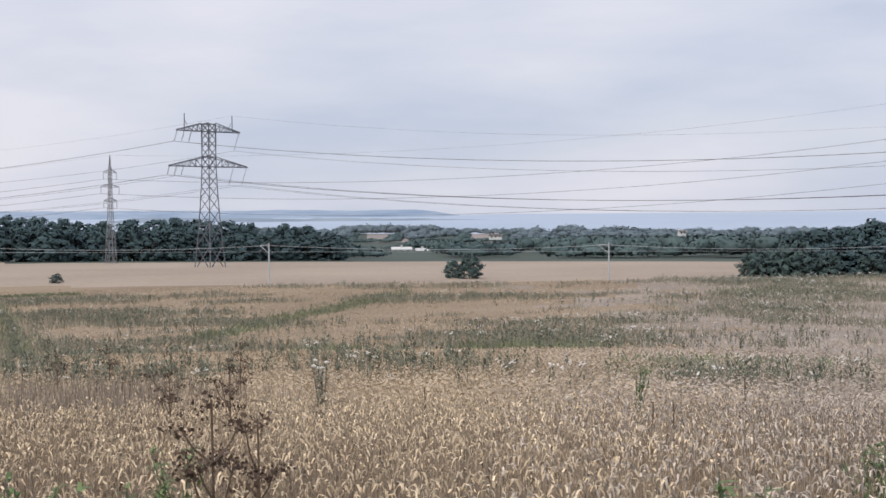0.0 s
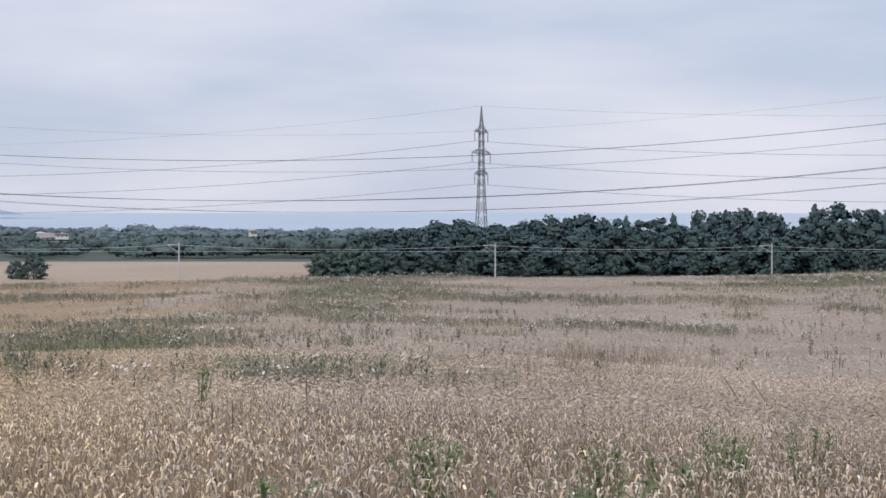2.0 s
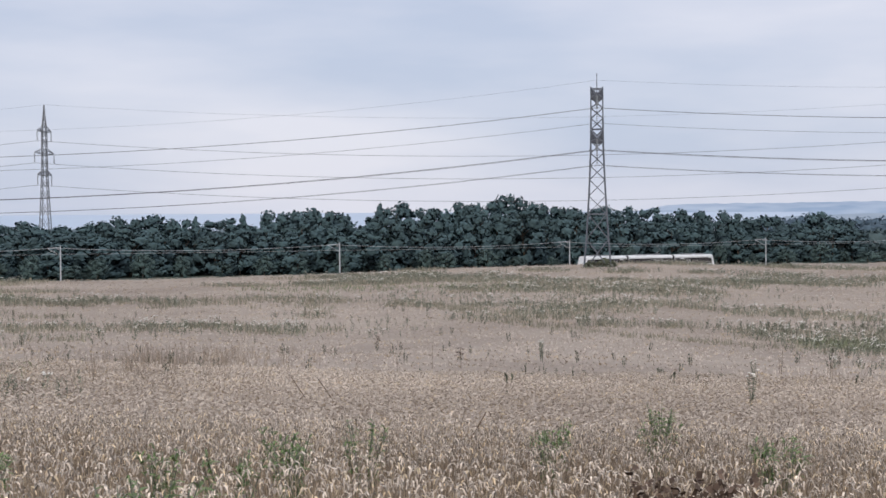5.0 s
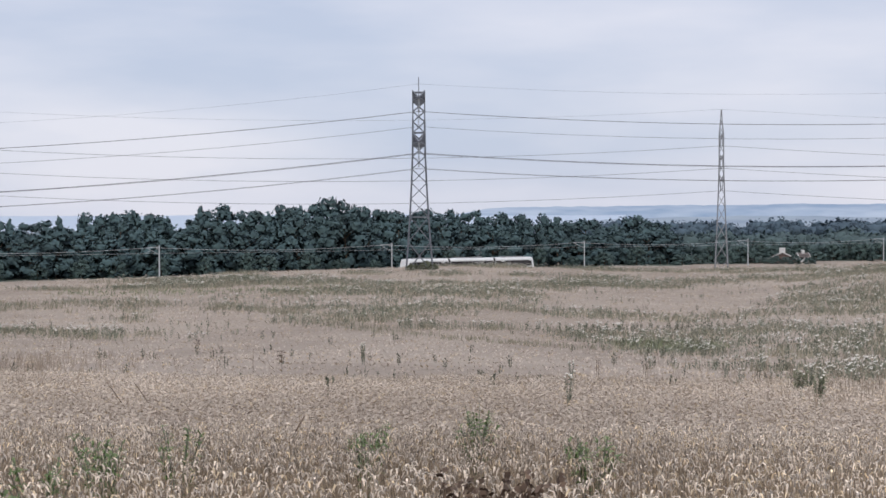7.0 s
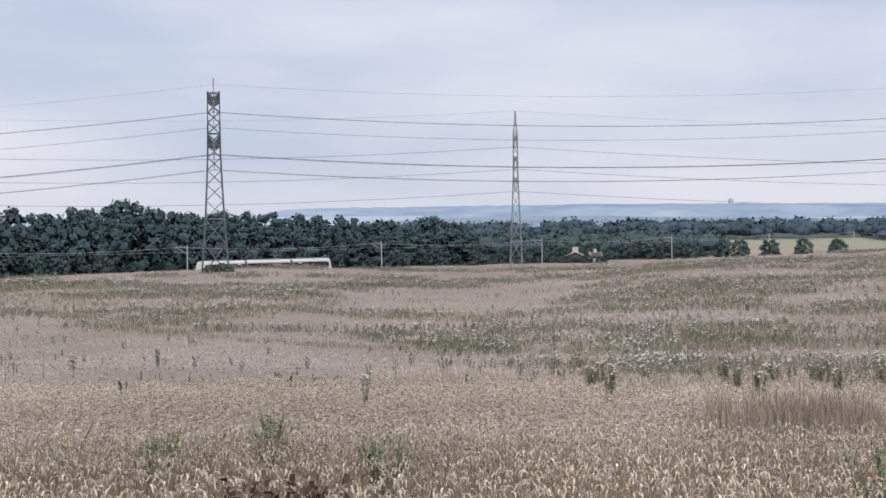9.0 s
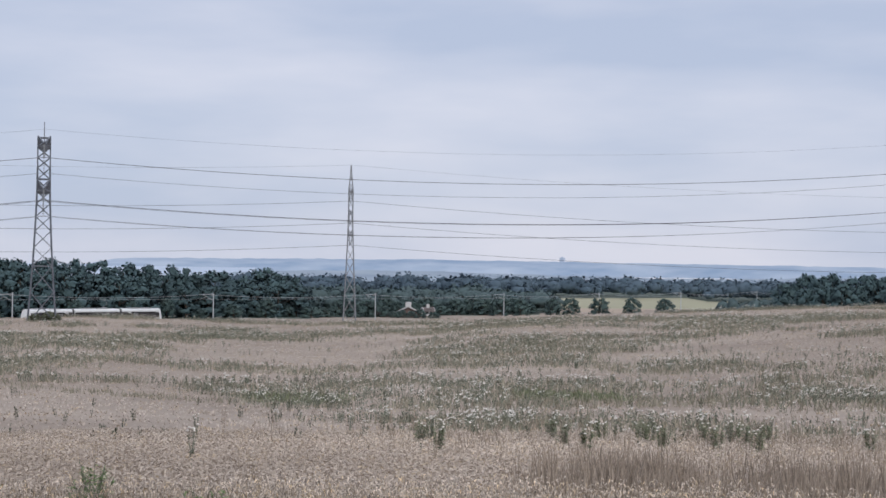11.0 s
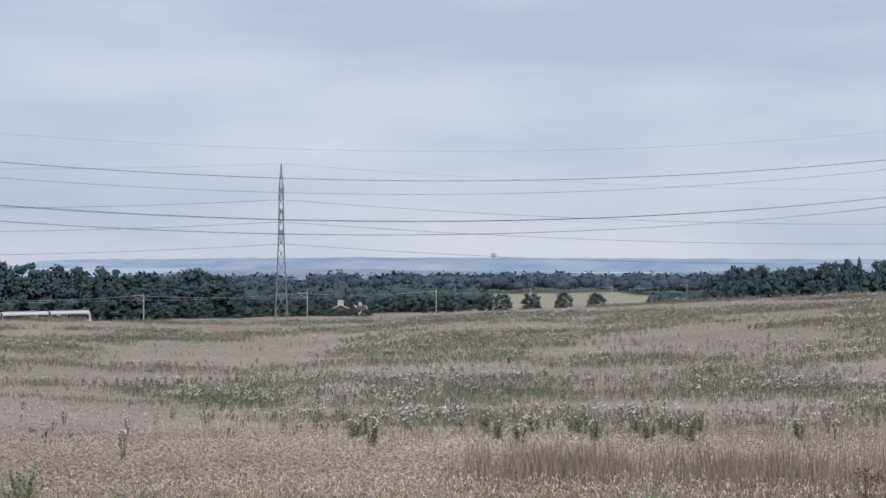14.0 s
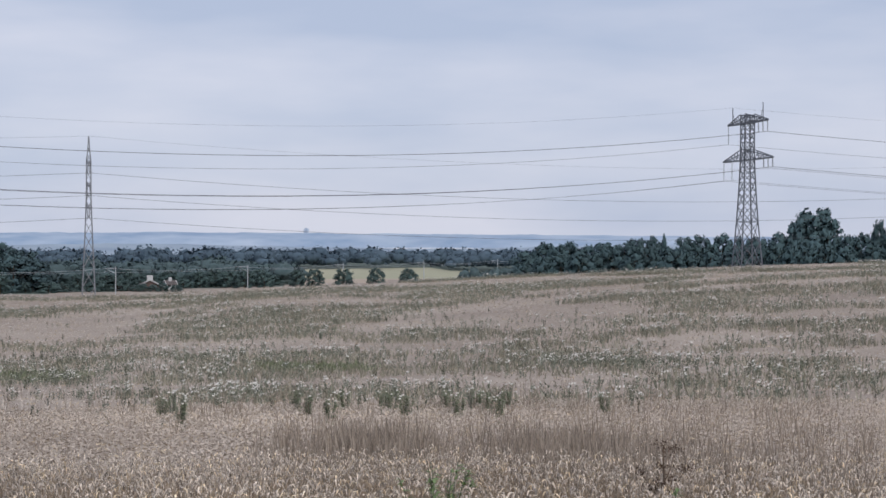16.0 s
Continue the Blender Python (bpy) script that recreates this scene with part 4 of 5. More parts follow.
M_GREEN = mat("green_grass_blades", (0.16, 0.184, 0.108), (0.285, 0.308, 0.192), 0.1, 2, 0.85, bump=0, spread=0.25, island=True, through=0.15)
M_DUSK = mat("dark_olive_weed_leaves", (0.07, 0.078, 0.052), (0.135, 0.142, 0.098), 0.5, 6, 0.85, bump=0, spread=0.3, island=True, through=0.1)
M_DEAD = mat("dead_brown_stalk", (0.09, 0.06, 0.04), (0.2, 0.145, 0.1), 3, 25, 0.9, bump=0.3, spread=0.2)
M_SEED = mat("rust_brown_seed_heads", (0.06, 0.04, 0.03), (0.15, 0.10, 0.07), 3, 20, 0.9, bump=0, spread=0.3, island=True)


def ground_many(x, y):
    return np.array([ground_z(a, b) for a, b in zip(x.tolist(), y.tolist())])


def spread_over(az0, az1, d0, d1, per_m2):
    """Even scatter over a sector of the field; d1 may be None for the field's far edge."""
    far = d1 or 400.0
    n = int(radians(az1 - az0) / 2 * (far ** 2 - d0 ** 2) * per_m2)
    az = rng.uniform(az0, az1, n)
    d = np.sqrt(rng.uniform(d0 ** 2, far ** 2, n))
    if d1 is None:
        edge = np.array([crest_dist(a) for a in az])
        az, d = az[d < edge + 2], d[d < edge + 2]
    return d * np.sin(np.radians(az)), d * np.cos(np.radians(az)), az, d


def ribbon(points, width, side):
    """Quads along a bent strip."""
    pts = [np.array(p, dtype=float) for p in points]
    s = np.array(side, dtype=float) * width / 2
    w = np.linspace(1, 0.45, len(pts))
    return [np.stack([a - s * wa, a + s * wa, b + s * wb, b - s * wb]) for a, b, wa, wb in zip(pts, pts[1:], w, w[1:])]


def ear(points, radii):
    out = []
    pts = [np.array(p, dtype=float) for p in points]
    ang = [0, 2.1, 4.2]
    rings = []
    for p, r in zip(pts, radii):
        rings.append([p + np.array((r * math.cos(a), r * math.sin(a), 0.25 * r * math.cos(a))) for a in ang])
    for a, b in zip(rings, rings[1:]):
        for i in range(3):
            j = (i + 1) % 3
            out.append(np.stack([a[i], a[j], b[j], b[i]]))
    return out


def near_stalk(r):
    h = r.uniform(0.58, 0.78)
    lx, ly = r.normal(0, 0.05, 2)
    q = ribbon([(0, 0, -0.05), (lx * 0.3, ly * 0.3, h * 0.55), (lx, ly, h)], 0.007, (1, 0, 0))
    droop = r.uniform(0.35, 1.1)
    c = [np.array((lx, ly, h))]
    for dx, up, down in ((0.012, 0.04, 0.034), (0.028, 0.034, 0.004), (0.02, 0.03, -0.05)):
        c.append(c[-1] + np.array((dx * (0.25 + droop), 0.3 * dx * droop, up * (1 - droop) + down * droop)))
    q += ear(c, (0.004, 0.0085, 0.0095, 0.004))
    z = h * r.uniform(0.35, 0.7)
    a = r.uniform(0, 6.3)
    ca, sa = math.cos(a), math.sin(a)
    q += ribbon([(0, 0, z), (0.07 * ca, 0.07 * sa, z + 0.05), (0.13 * ca, 0.13 * sa, z - 0.05)], 0.008, (-sa, ca, 0))
    return np.stack(q)


def mid_tuft(r):
    q = []
    for k in range(2):
        x, y = r.normal(0, 0.12, 2)
        h = r.uniform(0.38, 0.5)
        lx, ly = r.normal(0, 0.05, 2)
        q += ribbon([(x, y, 0.05), (x + lx, y + ly, h)], 0.013, (1, 0, 0))
    for k in range(7):
        x, y = r.normal(0, 0.15, 2)
        h = r.uniform(0.36, 0.54)
        a, b = r.uniform(0, 6.3), r.uniform(-0.045, 0.06)
        ca, sa = math.cos(a), math.sin(a)
        q += ribbon([(x, y, h), (x + 0.07 * ca, y + 0.07 * sa, h + b)], 0.034, (-sa * 0.7, ca * 0.7, 0.7))
    return np.stack(q)


def far_tuft(r):
    q = []
    for k in range(5):
        x, y = r.normal(0, 0.38, 2)
        h = r.uniform(0.10, 0.22)
        a = r.uniform(0, 6.3)
        ca, sa = math.cos(a), math.sin(a)
        q += ribbon([(x, y, h - 0.08), (x + 0.13 * ca, y + 0.13 * sa, h + 0.01)], 0.10, (-sa * 0.9, ca * 0.9, 0.4))
    return np.stack(q)


def grass_tuft(r):
    q = []
    for k in range(3):
        x, y = r.normal(0, 0.35, 2)
        h = r.uniform(0.18, 0.36)
        a = r.uniform(0, 6.3)
        q += ribbon([(x, y, -0.1), (x + r.normal(0, 0.12), y + r.normal(0, 0.14), h)], 0.078, (math.cos(a), math.sin(a), 0))
    return np.stack(q)


def flower_plant(r, heads, blades, wide):
    leaves, petals = [], []
    for k in range(4):
        x, y = r.normal(0, 0.10, 2)
        h = r.uniform(0.68, 0.98)
        a = r.uniform(0, 6.3)
        leaves += ribbon([(x * 0.4, y * 0.4, 0), (x * 1.6, y * 1.6, h)], 0.022, (math.cos(a), math.sin(a), 0))
        for j in range(blades):
            z = r.uniform(0.15, 0.92) * h
            b = r.uniform(0, 6.3)
            leaves += ribbon([(x, y, z), (x + 0.09 * math.cos(b), y + 0.09 * math.sin(b), z + 0.11)], wide, (-math.sin(b), math.cos(b), 0.4))
        if heads:
            for j in range(2):
                px, py, pz = x * 1.6 + r.normal(0, 0.05), y * 1.6 + r.normal(0, 0.05), h + r.uniform(-0.03, 0.05)
                petals += ribbon([(px - 0.045, py, pz), (px + 0.045, py, pz + 0.045)], min(wide, 0.06) + 0.025, (0, 1, 0.3))
    return np.stack(leaves), (np.stack(petals) if petals else None)


def sow(templates, x, y, z, scale, lean=0.08):
    """Copies of quad templates turned, leaned, scaled and set at the places given; returns all quads."""
    out = []
    pick = rng.integers(len(templates), size=len(x))
    for k, t in enumerate(templates):
        i = np.where(pick == k)[0]
        if not len(i):
            continue
        a = rng.uniform(0, 2 * math.pi, len(i))
        c, s = np.cos(a), np.sin(a)
        rot = np.zeros((len(i), 3, 3))
        rot[:, 0, 0], rot[:, 0, 1], rot[:, 1, 0], rot[:, 1, 1], rot[:, 2, 2] = c, -s, s, c, 1
        rot[:, 0, 2], rot[:, 1, 2] = rng.normal(0, lean, len(i)), rng.normal(0, lean, len(i))
        q = np.einsum("nij,mkj->nmki", rot, t) * scale[i][:, None, None, None]
        q += np.stack([x[i], y[i], z[i]], 1)[:, None, None, :]
        out.append(q.reshape(-1, 4, 3))
    return np.concatenate(out)


def stuff(name, label, quads, material, category):
    return tagged(new(name, quad_mesh(name, quads, material)), label, category, kind="stuff")


def sight_dist(az, el, height):
    """How far off a thing of that height stands whose top shows at this angle above the level."""
    lo, hi = 5.0, 255.0
    for k in range(40):
        d = (lo + hi) / 2
        p = polar(az, d)
        if math.degrees(math.atan2(ground_z(p.x, p.y) + height - EYE, d)) < el:
            lo = d
        else:
            hi = d
    return lo


TRACKS = [[(20, 3.0), (30.2, 3.13), (33, 3.75), (37, 4.3), (42.8, 4.75)], [(-16.5, 2.6), (-15.3, 3.6), (-14.6, 5.2)]]


def off_tracks(x, y):
    """Keeps the crop out of the wheel tracks of the tractor."""
    keep = np.ones(len(x), dtype=bool)
    for path in TRACKS:
        pts = [polar(a, sight_dist(a, -e, 0.6)) for a, e in path]
        for p, q in zip(pts, pts[1:]):
            ux, uy = q.x - p.x, q.y - p.y
            ll = math.hypot(ux, uy)
            ux, uy = ux / ll, uy / ll
            along = (x - p.x) * ux + (y - p.y) * uy
            across = np.abs(np.abs((x - p.x) * uy - (y - p.y) * ux) - 1.1)
            keep &= ~((along > -0.5) & (along < ll + 0.5) & (across < 0.65))
    return keep


def streaks(az, d):
    """Long bands across the slope, where weeds and wild grass have come through the crop."""
    return np.array([noise.noise(Vector((a * 0.12, math.log(r) * 10, 4))) + 0.5 * noise.noise(Vector((a * 0.55, math.log(r) * 24, 8))) for a, r in zip(az.tolist(), d.tolist())])


def weedy_from(az):
    """How far off the weeds begin: the crop nearby is cleaner."""
    return np.interp(az, [-17, 5, 13, 17, 25, 41, 45, 50, 77], [82, 82, 100, 130, 150, 160, 112, 75, 75])


AZ0, AZ1 = -17.5, 77.5
tr_ = np.random.default_rng(3)
WHEAT = [near_stalk(tr_) for k in range(14)]
x, y, az, d = spread_over(AZ0, AZ1, 6.5, 25, 72)
gold = rng.random(len(az)) < np.interp(az, [0, 13], [1.0, 0.12])
for flag, m, words in ((True, M_WHEAT, "ripe golden wheat stalks with drooping ears"), (False, M_GREYWHEAT, "weathered greyish wheat stalks with drooping ears")):
    u, v = x[gold == flag], y[gold == flag]
    ob = stuff("wheat_near", words, sow(WHEAT, u, v, ground_many(u, v), rng.uniform(0.85, 1.15, len(u))), m, "wheat")
    ob.data.materials.append(M_STEM)
    ob.data.polygons.foreach_set("material_index", np.tile([1, 1] + [0] * 9 + [1, 1], len(u)).astype(np.int32))


def both(name, words, templates, x, y, scale, tones=(M_GOLD2, M_WHEAT2)):
    """Golden towards the west, greyer towards the east."""
    gold = rng.random(len(x)) < np.interp(np.degrees(np.arctan2(x, y)), [0, 13], [1.0, 0.1])
    for flag, m, tone in ((True, tones[0], "golden "), (False, tones[1], "greyish tan ")):
        s = gold == flag
        stuff(name, tone + words, sow(templates, x[s], y[s], ground_many(x[s], y[s]), scale[s]), m, "wheat")


TUFTS = [mid_tuft(tr_) for k in range(10)]
x, y, az, d = spread_over(AZ0, AZ1, 24, 78, 8.5)
x, y = (v[off_tracks(x, y)] for v in (x, y))
both("wheat_middle", "wheat standing in the middle field", TUFTS, x, y, rng.uniform(0.85, 1.15, len(x)))
FARS = [far_tuft(tr_) for k in range(8)]
GRASS = [grass_tuft(tr_) for k in range(8)]
x, y, az, d = spread_over(AZ0, AZ1, 76, None, 0.72)
x, y = (v[off_tracks(x, y)] for v in (x, y))
both("wheat_far", "dry wheat and grass on the far slope", FARS, x, y, rng.uniform(0.7, 1.1, len(x)), (M_GOLD3, M_WHEAT3))

x, y, az, d = spread_over(AZ0, AZ1, 22, None, 1.1)
streak = streaks(az, d)
keep = (streak > 0.1 - 0.05 * np.clip((az - 45) / 10, 0, 1)) & (d > weedy_from(az)) & off_tracks(x, y)
x, y, d = x[keep], y[keep], d[keep]
stuff("wild_grass", "olive-brown wild grass in streaks through the wheat", sow(GRASS, x, y, ground_many(x, y), rng.uniform(0.9, 1.6, len(x)) * np.interp(d, [20, 60, 120], [1.0, 1.25, 1.35])), M_OLIVE, "grass")


def along_tracks(gap, per_m):
    """Places along both edges of the wheel ruts."""
    out = []
    for path in TRACKS:
        pts = [polar(a, sight_dist(a, -e, 0.6)) for a, e in path]
        for p, q in zip(pts, pts[1:]):
            u = (q - p).normalized()
            side = Vector((u.y, -u.x, 0))
            for k in range(int((q - p).length * per_m)):
                c = p.lerp(q, rng.random())
                for rut in (-1.1, 1.1):
                    c2 = c + side * (rut + (gap if rng.random() < 0.7 else -gap) + rng.normal(0, 0.12))
                    out.append((c2.x, c2.y))
    return np.array(out).T


# Darker tufts added for the shaded side of the crop at the ruts.
x, y = along_tracks(0.75, 3.0)
stuff("track_edge_grass", "olive tufts added as the shaded crop edge along the tractor's wheel tracks", sow(GRASS, x, y, ground_many(x, y), rng.uniform(0.9, 1.5, len(x))), M_OLIVE, "grass")


def tall_tuft(r):
    q = []
    for k in range(7):
        x, y = r.normal(0, 0.12, 2)
        h = r.uniform(0.7, 1.05)
        a = r.uniform(0, 6.3)
        lx, ly = r.normal(0, 0.12, 2)
        q += ribbon([(x, y, -0.05), (x + lx * 0.4, y + ly * 0.4, h * 0.6), (x + lx, y + ly, h)], 0.022, (math.cos(a), math.sin(a), 0))
    return np.stack(q)


TALL = [tall_tuft(tr_) for k in range(6)]
pts = []
for c_az, c_el, s_az, s_el, m in ((57.2, -6.9, 1.5, 0.22, 620), (64.0, -7.0, 1.6, 0.2, 480), (67.5, -7.4, 2.0, 0.2, 200), (-12.0, -5.9, 3.0, 0.2, 300), (22.0, -5.0, 2.0, 0.2, 350), (52, -5.7, 3.5, 0.35, 260), (66, -5.7, 5.0, 0.4, 400), (72, -6.6, 3.0, 0.6, 300)):
    for k in range(int(m * 0.6)):
        a = c_az + rng.normal(0, s_az)
        pts.append(polar(a, sight_dist(a, c_el + rng.normal(0, s_el), 0.9)))
x, y = np.array([p.x for p in pts]), np.array([p.y for p in pts])
stuff("tall_grass", "tall dry brown grass standing above the wheat", sow(TALL, x, y, ground_many(x, y), rng.uniform(0.8, 1.15, len(x))), M_TALL, "grass")
THISTLES = [(-14.82, -8.64, 0.95), (-10.52, -8.93, 0.95), (9.83, -8.62, 1.0), (6.83, -5.34, 1.2), (14.66, -7.87, 0.9), (20.09, -9.08, 0.95), (21.12, -7.88, 0.9), (25.42, -7.5, 0.95), (28.1, -7.39, 1.0), (34.8, -7.49, 0.95), (17.05, -9.62, 0.9), (38.61, -6.77, 1.1), (38.54, -7.18, 1.0), (42.72, -7.97, 0.9), (60.03, -7.85, 1.0), (34.61, -7.77, 0.9), (38.35, -7.43, 0.9), (59.52, -8.42, 0.9), (68.08, -8.52, 0.9), (-9.11, -7.98, 0.9), (15.2, -7.82, 0.9), (20.87, -8.85, 0.95), (23.56, -8.18, 0.9), (25.52, -7.66, 0.95), (42.6, -7.97, 0.9)]
FLOWERS = [(34.45, -4.7, 1.2), (54.81, -5.14, 1.25), (58.17, -5.07, 1.2), (61.0, -5.28, 1.2), (62.39, -5.19, 1.2), (50.32, -5.43, 1.1), (41.88, -5.65, 1.1), (50.4, -5.36, 1.15), (34.52, -4.71, 1.2), (50.77, -5.43, 1.1), (58.28, -4.97, 1.2), (66.79, -5.22, 1.1), (47.46, -5.33, 1.1), (-4.32, -5.26, 1.1), (42.0, -5.34, 1.1)]
STALKS = [(30.54, -4.87, 1.4), (-0.7, -6.22, 1.0), (8.04, -6.64, 1.0), (42.96, -5.33, 1.1), (29.27, -5.31, 1.1), (7.31, -6.71, 1.0), (10.64, -5.92, 1.0), (43.02, -5.03, 1.1), (42.89, -5.36, 1.1)]
LEANING = [(25.53, -5.87, 1.2), (32.38, -7.24, 1.2), (26.47, -5.92, 1.2)]
DOCKS = [(-7.26, -4.56, 1.35), (-11.85, -4.64, 1.2), (-7.98, -6.3, 1.2), (-6.48, -7.05, 1.0), (-7.57, -5.3, 1.2), (37.5, -9.35, 1.0), (38.3, -9.25, 1.0), (39.5, -9.4, 1.0), (40.6, -9.6, 1.0), (41.4, -9.4, 1.0), (67.78, -7.19, 1.0), (28.53, -4.53, 1.1), (31.56, -4.98, 1.0), (-9.68, -5.46, 1.1), (-13.61, -4.85, 1.1)]
PATCHES = [(-6.24, -3.81), (-2.37, -5.02), (7.04, -4.38), (10.84, -5.31), (5.01, -4.42), (-1.94, -2.88), (8.46, -3.0), (11.74, -4.13), (34.98, -2.96), (27.88, -3.11), (21.73, -3.93), (33.61, -2.96), (38.73, -2.99), (45.85, -4.61), (47.45, -3.89), (26.54, -3.99), (43.43, -2.49), (51.15, -4.06), (47.07, -4.65), (56.16, -3.95), (54.8, -3.66), (59.88, -3.19), (46.23, -4.32), (63.87, -4.11), (50.7, -2.78), (52.18, -4.03), (66.45, -4.02), (73.41, -3.32), (60.94, -2.83), (69.47, -2.77), (64.42, -1.79)]


def weed_places():
    """Clumps of weeds: listed streaks and a loose scatter that follows slow noise; each clump is drawn out along the slope."""
    clumps = []
    for az, el in PATCHES:
        for k in range(int(rng.uniform(10, 24))):
            u, v = az + rng.normal(0, 2.2), el + rng.normal(0, 0.1)
            clumps.append((u, sight_dist(u, v, 0.9)))
    for (a0, e0), (a1, e1), m, wide in (((-16.4, -2.7), (-14.6, -4.9), 190, 0.16), ((-2.6, -2.9), (-9.2, -4.4), 45, 0.8), ((-5.8, -4.8), (1.4, -5.1), 32, 0.9), ((-15.9, -5.0), (-9.0, -5.4), 40, 0.8)):
        for k in range(m):
            f = rng.random()
            u, v = a0 + (a1 - a0) * f + rng.normal(0, wide), e0 + (e1 - e0) * f + rng.normal(0, 0.08)
            clumps.append((u, sight_dist(u, v, 0.8)))
    us = rng.uniform(AZ0, AZ1, 15000)
    far = np.array([crest_dist(u) for u in us])
    ds = np.sqrt(rng.uniform(weedy_from(us) ** 2, far ** 2))
    f = streaks(us, ds) + rng.normal(0, 0.05, len(us))
    for u, dd, v in zip(us.tolist(), ds.tolist(), f.tolist()):
        if v > 0.28 - 0.30 * smooth(15, 50, u):
            clumps.append((u, dd))
    out = []
    for u, dd in clumps:
        flag = rng.random() < np.interp(u, [-16, 0, 10, 25, 40, 77], [0.04, 0.15, 0.35, 0.45, 0.65, 0.75])
        tall = rng.uniform(0.65, 1.15)
        c, side, deep = polar(u, dd), polar(u + 90, 1), polar(u, 1)
        for k in range(int(rng.integers(3, 8))):
            q = c + side * rng.normal(0, 1.6) + deep * rng.normal(0, 0.3)
            out.append((q.x, q.y, flag and rng.random() < 0.8, tall * rng.uniform(0.8, 1.1)))
    return np.array(out, dtype=float)


places = weed_places()
places = places[off_tracks(places[:, 0], places[:, 1])]
zz = ground_many(places[:, 0], places[:, 1])
white = places[:, 2] > 0.5
for k, flag in enumerate((True, False)):
    sel = np.where(white == flag)[0]
    away = np.hypot(places[sel, 0], places[sel, 1])
    for v in range(4):
        part_sel = sel[(away < 75) if v == 0 else (away >= 75) & (np.arange(len(sel)) % 3 == v - 1)]
        leaves, petals = flower_plant(tr_, flag, 8 if v == 0 else 2, 0.04 if v == 0 else 0.085)
        sc = places[part_sel, 3]
        state = rng.bit_generator.state
        stuff("weeds", "grey-green weeds standing among the wheat", sow([leaves], places[part_sel, 0], places[part_sel, 1], zz[part_sel], sc), M_WEED, "weeds")
        if petals is not None:
            rng.bit_generator.state = state
            stuff("weed_flowers", "white flower heads of weeds among the wheat", sow([petals], places[part_sel, 0], places[part_sel, 1], zz[part_sel], sc), M_PETAL, "flowers")


LANES = [((-1.3, -2.8), (-3.8, -3.3)), ((-3.8, -3.3), (-6.4, -3.8)), ((-6.4, -3.8), (-8.8, -4.3)), ((-5.6, -4.8), (-1.7, -4.9)), ((0.5, -4.7), (5.5, -4.6)), ((6.4, -5.2), (10.5, -5.3)), ((10.5, -5.3), (15.7, -5.2)), ((43.8, -4.65), (47.2, -4.7)), ((53.3, -4.45), (57.2, -4.5)), ((-15.7, -2.6), (-13, -2.62)), ((-16.3, -2.75), (-15.4, -3.6)), ((-15.4, -3.6), (-14.7, -5.0)), ((9.5, -2.8), (15.7, -2.85)), ((24, -2.75), (34, -2.7))]


def green_lanes():
    """Lanes where fresh grass has overgrown the crop."""
    out = []
    for (a0, e0), (a1, e1) in LANES:
        for k in range(330):
            f = rng.random()
            u, v = a0 + (a1 - a0) * f + rng.normal(0, 0.2), e0 + (e1 - e0) * f + rng.normal(0, 0.07)
            c = polar(u, sight_dist(u, v, 0.5))
            out.append((c.x, c.y))
    return np.array(out).T


x, y = green_lanes()
stuff("green_grass", "fresh green grass in lanes through the crop", sow(GRASS, x, y, ground_many(x, y), rng.uniform(1.0, 1.9, len(x))), M_GREEN, "grass")


def dusky_places():
    """Single upright weeds, scattered, and a row of them along a bare strip."""
    out = []
    for k in range(520):
        u = rng.uniform(AZ0, AZ1)
        c = polar(u, rng.uniform(58, 230))
        out.append((c.x, c.y))
    for k in range(46):
        u = rng.uniform(42.2, 47.6)
        c = polar(u, sight_dist(u, -4.02 + 0.02 * (u - 45) + rng.normal(0, 0.04), 0.8))
        out.append((c.x, c.y))
    return np.array(out).T


x, y = dusky_places()
DUSKY = [flower_plant(tr_, False, 7, 0.06)[0] for k in range(4)]
stuff("upright_weeds", "dark upright weeds standing singly in the crop", sow(DUSKY, x, y, ground_many(x, y), rng.uniform(0.5, 1.05, len(x))), M_DUSK, "weeds")


def leaf_blade(r, p, a, length, width, rise):
    ca, sa = math.cos(a), math.sin(a)
    p = np.array(p)
    tip = np.array((ca, sa, 0)) * length
    return ribbon([p, p + tip * 0.5 + np.array((0, 0, rise)), p + tip + np.array((0, 0, rise * 0.4))], width, (-sa, ca, 0.2))


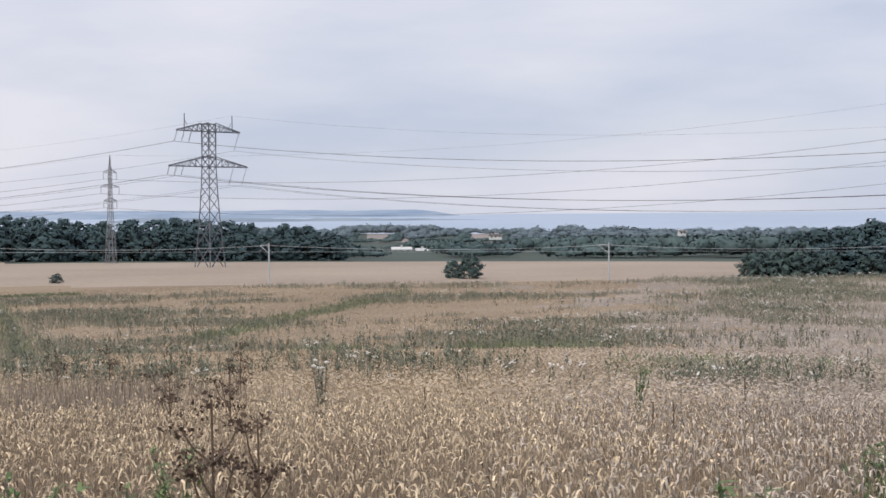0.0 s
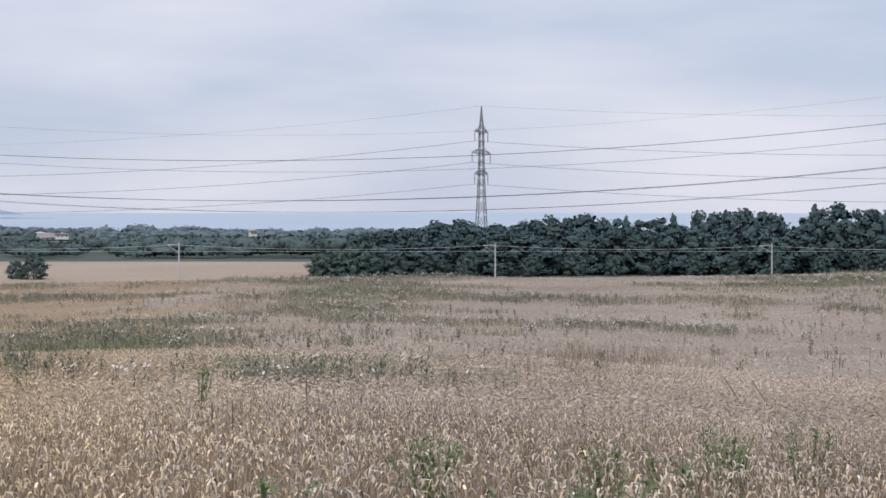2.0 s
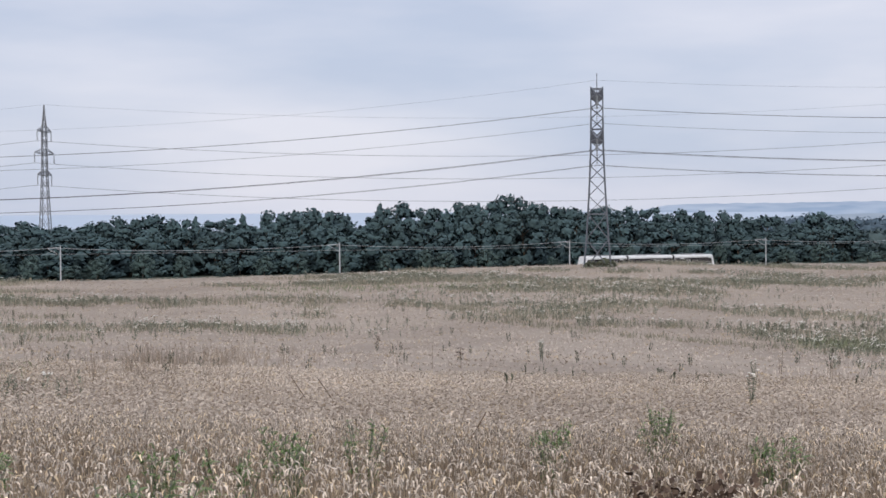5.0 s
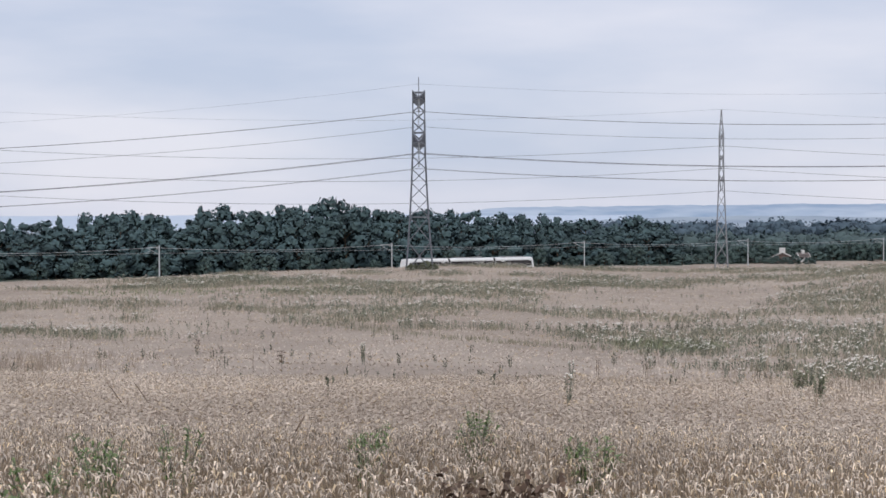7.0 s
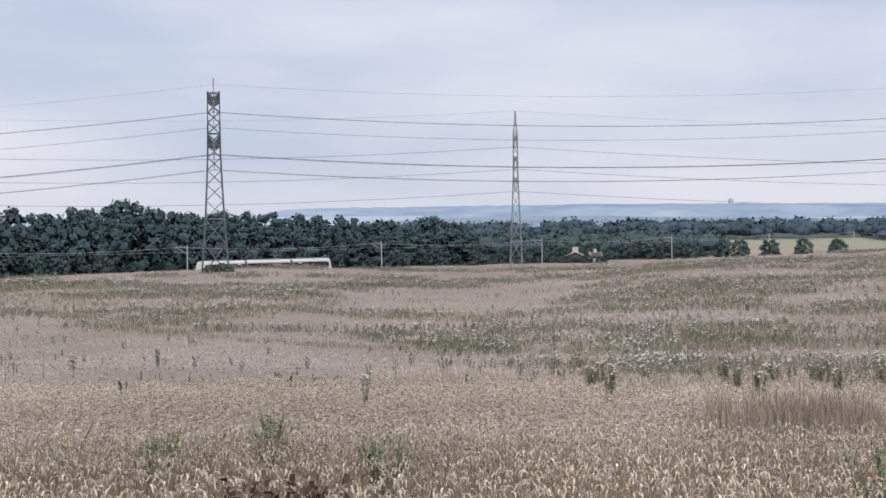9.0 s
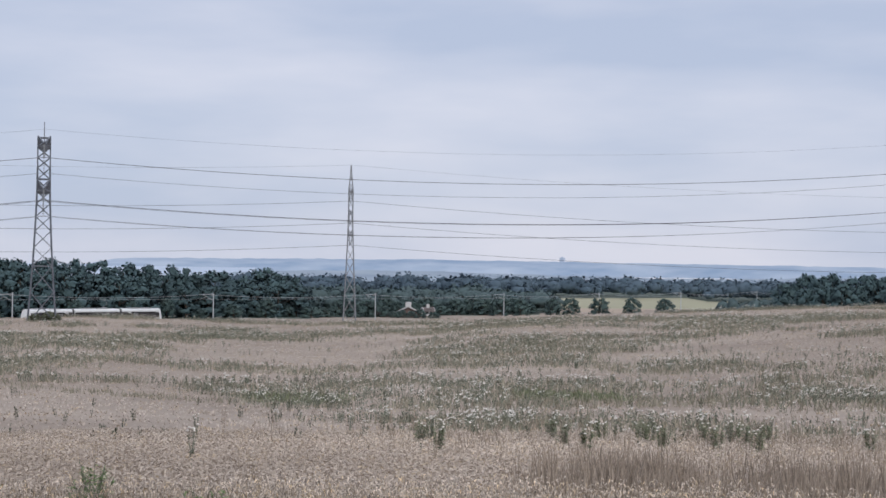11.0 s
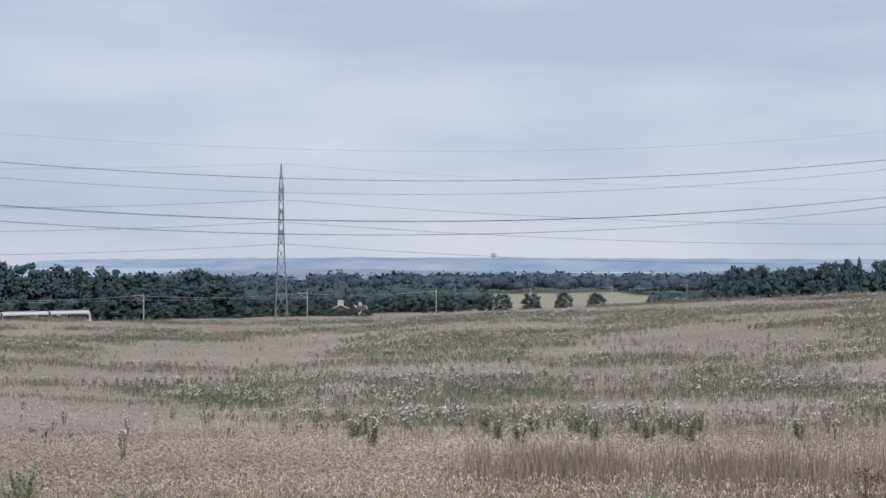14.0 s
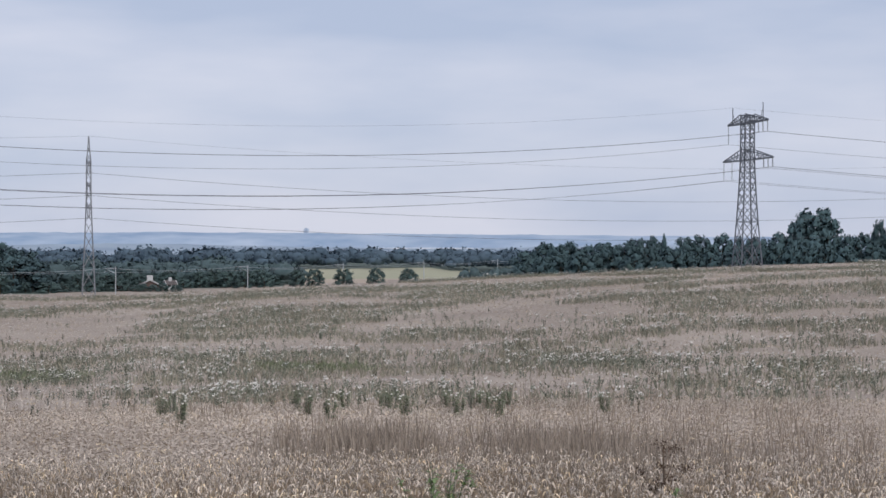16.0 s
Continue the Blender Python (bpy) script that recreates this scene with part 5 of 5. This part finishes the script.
def thistle(p, h, heads, wide=1.0):
    root = tagged(new("thistle"), "leafy green thistle with pale flower heads in the wheat" if heads else "fresh green leafy weed growing through the wheat", "weed plant", "weed plants")
    r = np.random.default_rng(int(abs(p.x * 37 + p.y * 91)) % 9999)
    tips, leaves = [], []
    big = 1.7 if wide > 1 else 1.0
    for k in range(7 if heads else 9):
        a = r.uniform(0, 6.3)
        out = r.uniform(0.1, 0.32) * (0.6 if heads else 1) * wide
        hh = h * r.uniform(0.8, 1.0)
        pts = [(0, 0, 0), (out * 0.4 * math.cos(a), out * 0.4 * math.sin(a), hh * 0.5), (out * math.cos(a), out * math.sin(a), hh)]
        bm = bmesh.new()
        tube(bm, pts, 0.009, 0.004, 5)
        part("stem", bm, M_WEED, root, "thin green stem")
        tips.append(pts[-1])
        for j in range(int(34 * wide)):
            u = r.uniform(0.15, 1.0)
            v = u if wide == 1 else 0.45 + 0.55 * u
            q = (out * v * math.cos(a), out * v * math.sin(a), hh * u)
            leaves += leaf_blade(r, q, r.uniform(0, 6.3), r.uniform(0.05, 0.12) * big, r.uniform(0.016, 0.032) * big, r.uniform(-0.01, 0.05))
    fo = new("foliage", quad_mesh("foliage", np.stack(leaves), M_FRESH if not heads else M_GREEN if wide > 1 else M_WEED))
    fo.parent = root
    if heads:
        for tx, ty, tz in tips[:7 if wide == 1 else 3]:
            bm = bmesh.new()
            bmesh.ops.create_icosphere(bm, subdivisions=1, radius=0.032 if wide == 1 else 0.038, matrix=Matrix.Translation((tx, ty, tz + 0.02)) @ Matrix.Diagonal((1.4, 1.4, 0.8, 1)))
            part("flower_head", bm, M_PETAL, root, "whitish flower head")
    root.matrix_basis = Matrix.Translation(p)


def stalk(p, h, lean, turn):
    root = tagged(new("dead_stalk"), "bare brown dead stalk leaning in the wheat" if lean else "bare brown dead stalk upright in the wheat", "stalk", "dead stalks")
    bm = bmesh.new()
    tube(bm, [(0, 0, -0.1), (0.01, 0.01, h * 0.5), (-0.01, 0.02, h)], 0.014, 0.008, 6)
    part("stem", bm, M_DEAD, root)
    for k in range(4):
        bm = bmesh.new()
        z = h * (0.45 + 0.13 * k)
        a = k * 2.3
        tube(bm, [(0, 0, z), (0.04 * math.cos(a), 0.04 * math.sin(a), z + 0.09)], 0.005, 0.003, 4)
        part("twig", bm, M_DEAD, root)
    root.matrix_basis = Matrix.Translation(p) @ pose(0, 0, 0, 0, 0, turn) @ pose(0, 0, 0, 0, lean, 0)


def dock(p, h, fat):
    root = tagged(new("dock_plant"), "dead dock plant with rust-brown seed heads in the wheat", "weed plant", "dock plants")
    r = np.random.default_rng(int(abs(p.x * 53 + p.y * 29)) % 9999)
    bm = bmesh.new()
    seeds = []
    tube(bm, [(0, 0, -0.1), (0.01, 0, h * 0.55), (0, 0.02, h)], 0.012, 0.006, 6)
    part("stem", bm, M_DEAD, root, "brown stem")
    arms = [((0, 0, h * 0.5), (0, 0.02, h))]
    for k in range(7):
        a, z = r.uniform(0, 6.3), h * r.uniform(0.4, 0.75)
        out = r.uniform(0.12, 0.3)
        q = (out * math.cos(a), out * math.sin(a), min(z + r.uniform(0.18, 0.38), h * 1.02))
        bm = bmesh.new()
        tube(bm, [(0, 0, z), (q[0] * 0.6, q[1] * 0.6, z + (q[2] - z) * 0.45), q], 0.008, 0.004, 5)
        part("branch", bm, M_DEAD, root)
        arms.append(((q[0] * 0.5, q[1] * 0.5, z + (q[2] - z) * 0.4), q))
    for a, b in arms:
        a, b = np.array(a), np.array(b)
        for k in range(120 if fat else 44):
            if fat:
                c = a + (b - a) * r.uniform(0.1, 1.05) + r.normal(0, 0.032, 3)
            else:
                c = a + (b - a) * r.uniform(0.86, 1.04) + r.normal(0, 1, 3) * np.array((0.055, 0.055, 0.02))
            seeds.append(leaf_quads(c[None], r.normal(size=(1, 3)), 0.018 if fat else 0.015)[0])
    sd = new("seed_head", quad_mesh("seed_head", np.stack(seeds), M_SEED))
    sd.parent = root
    tagged(sd, "rust-brown seed clusters", kind="stuff")
    root.matrix_basis = Matrix.Translation(p)


def stand(az, el, h):
    return grounded(az, sight_dist(az, el, h))


for az, el, h in THISTLES:
    thistle(stand(az, el, h + 0.08), h + 0.08, False)
for az, el, h in FLOWERS:
    thistle(stand(az, el, h + 0.25), h + 0.25, True)
# the clumps of flowering thistles beyond the brown grass
for az, el in ((54.7, -5.4), (55.1, -5.6), (55.9, -5.7), (56.5, -5.5), (57.9, -5.4), (58.2, -5.5), (58.6, -5.6), (60.2, -5.45), (60.6, -5.6), (61.1, -5.4), (61.5, -5.5), (62.0, -5.6), (62.4, -5.4), (50.0, -5.6), (50.6, -5.7), (65.8, -5.5)):
    thistle(stand(az, el, 1.2), 1.2, True, 2.2)
for az, el, h in STALKS:
    stalk(stand(az, el, h), h, 0, 40 * az)
for (az, el, h), side in zip(LEANING, (-1, 1, -1)):
    p = stand(az, el, h * 0.85)
    p += Vector((math.cos(radians(az)), -math.sin(radians(az)), 0)) * (-side * h * 0.5)
    p.z = ground_z(p.x, p.y)
    stalk(p, h, side * 32, -az)
for az, el, h in DOCKS:
    dock(stand(az, el, h + 0.22), h + 0.22, el < -9)
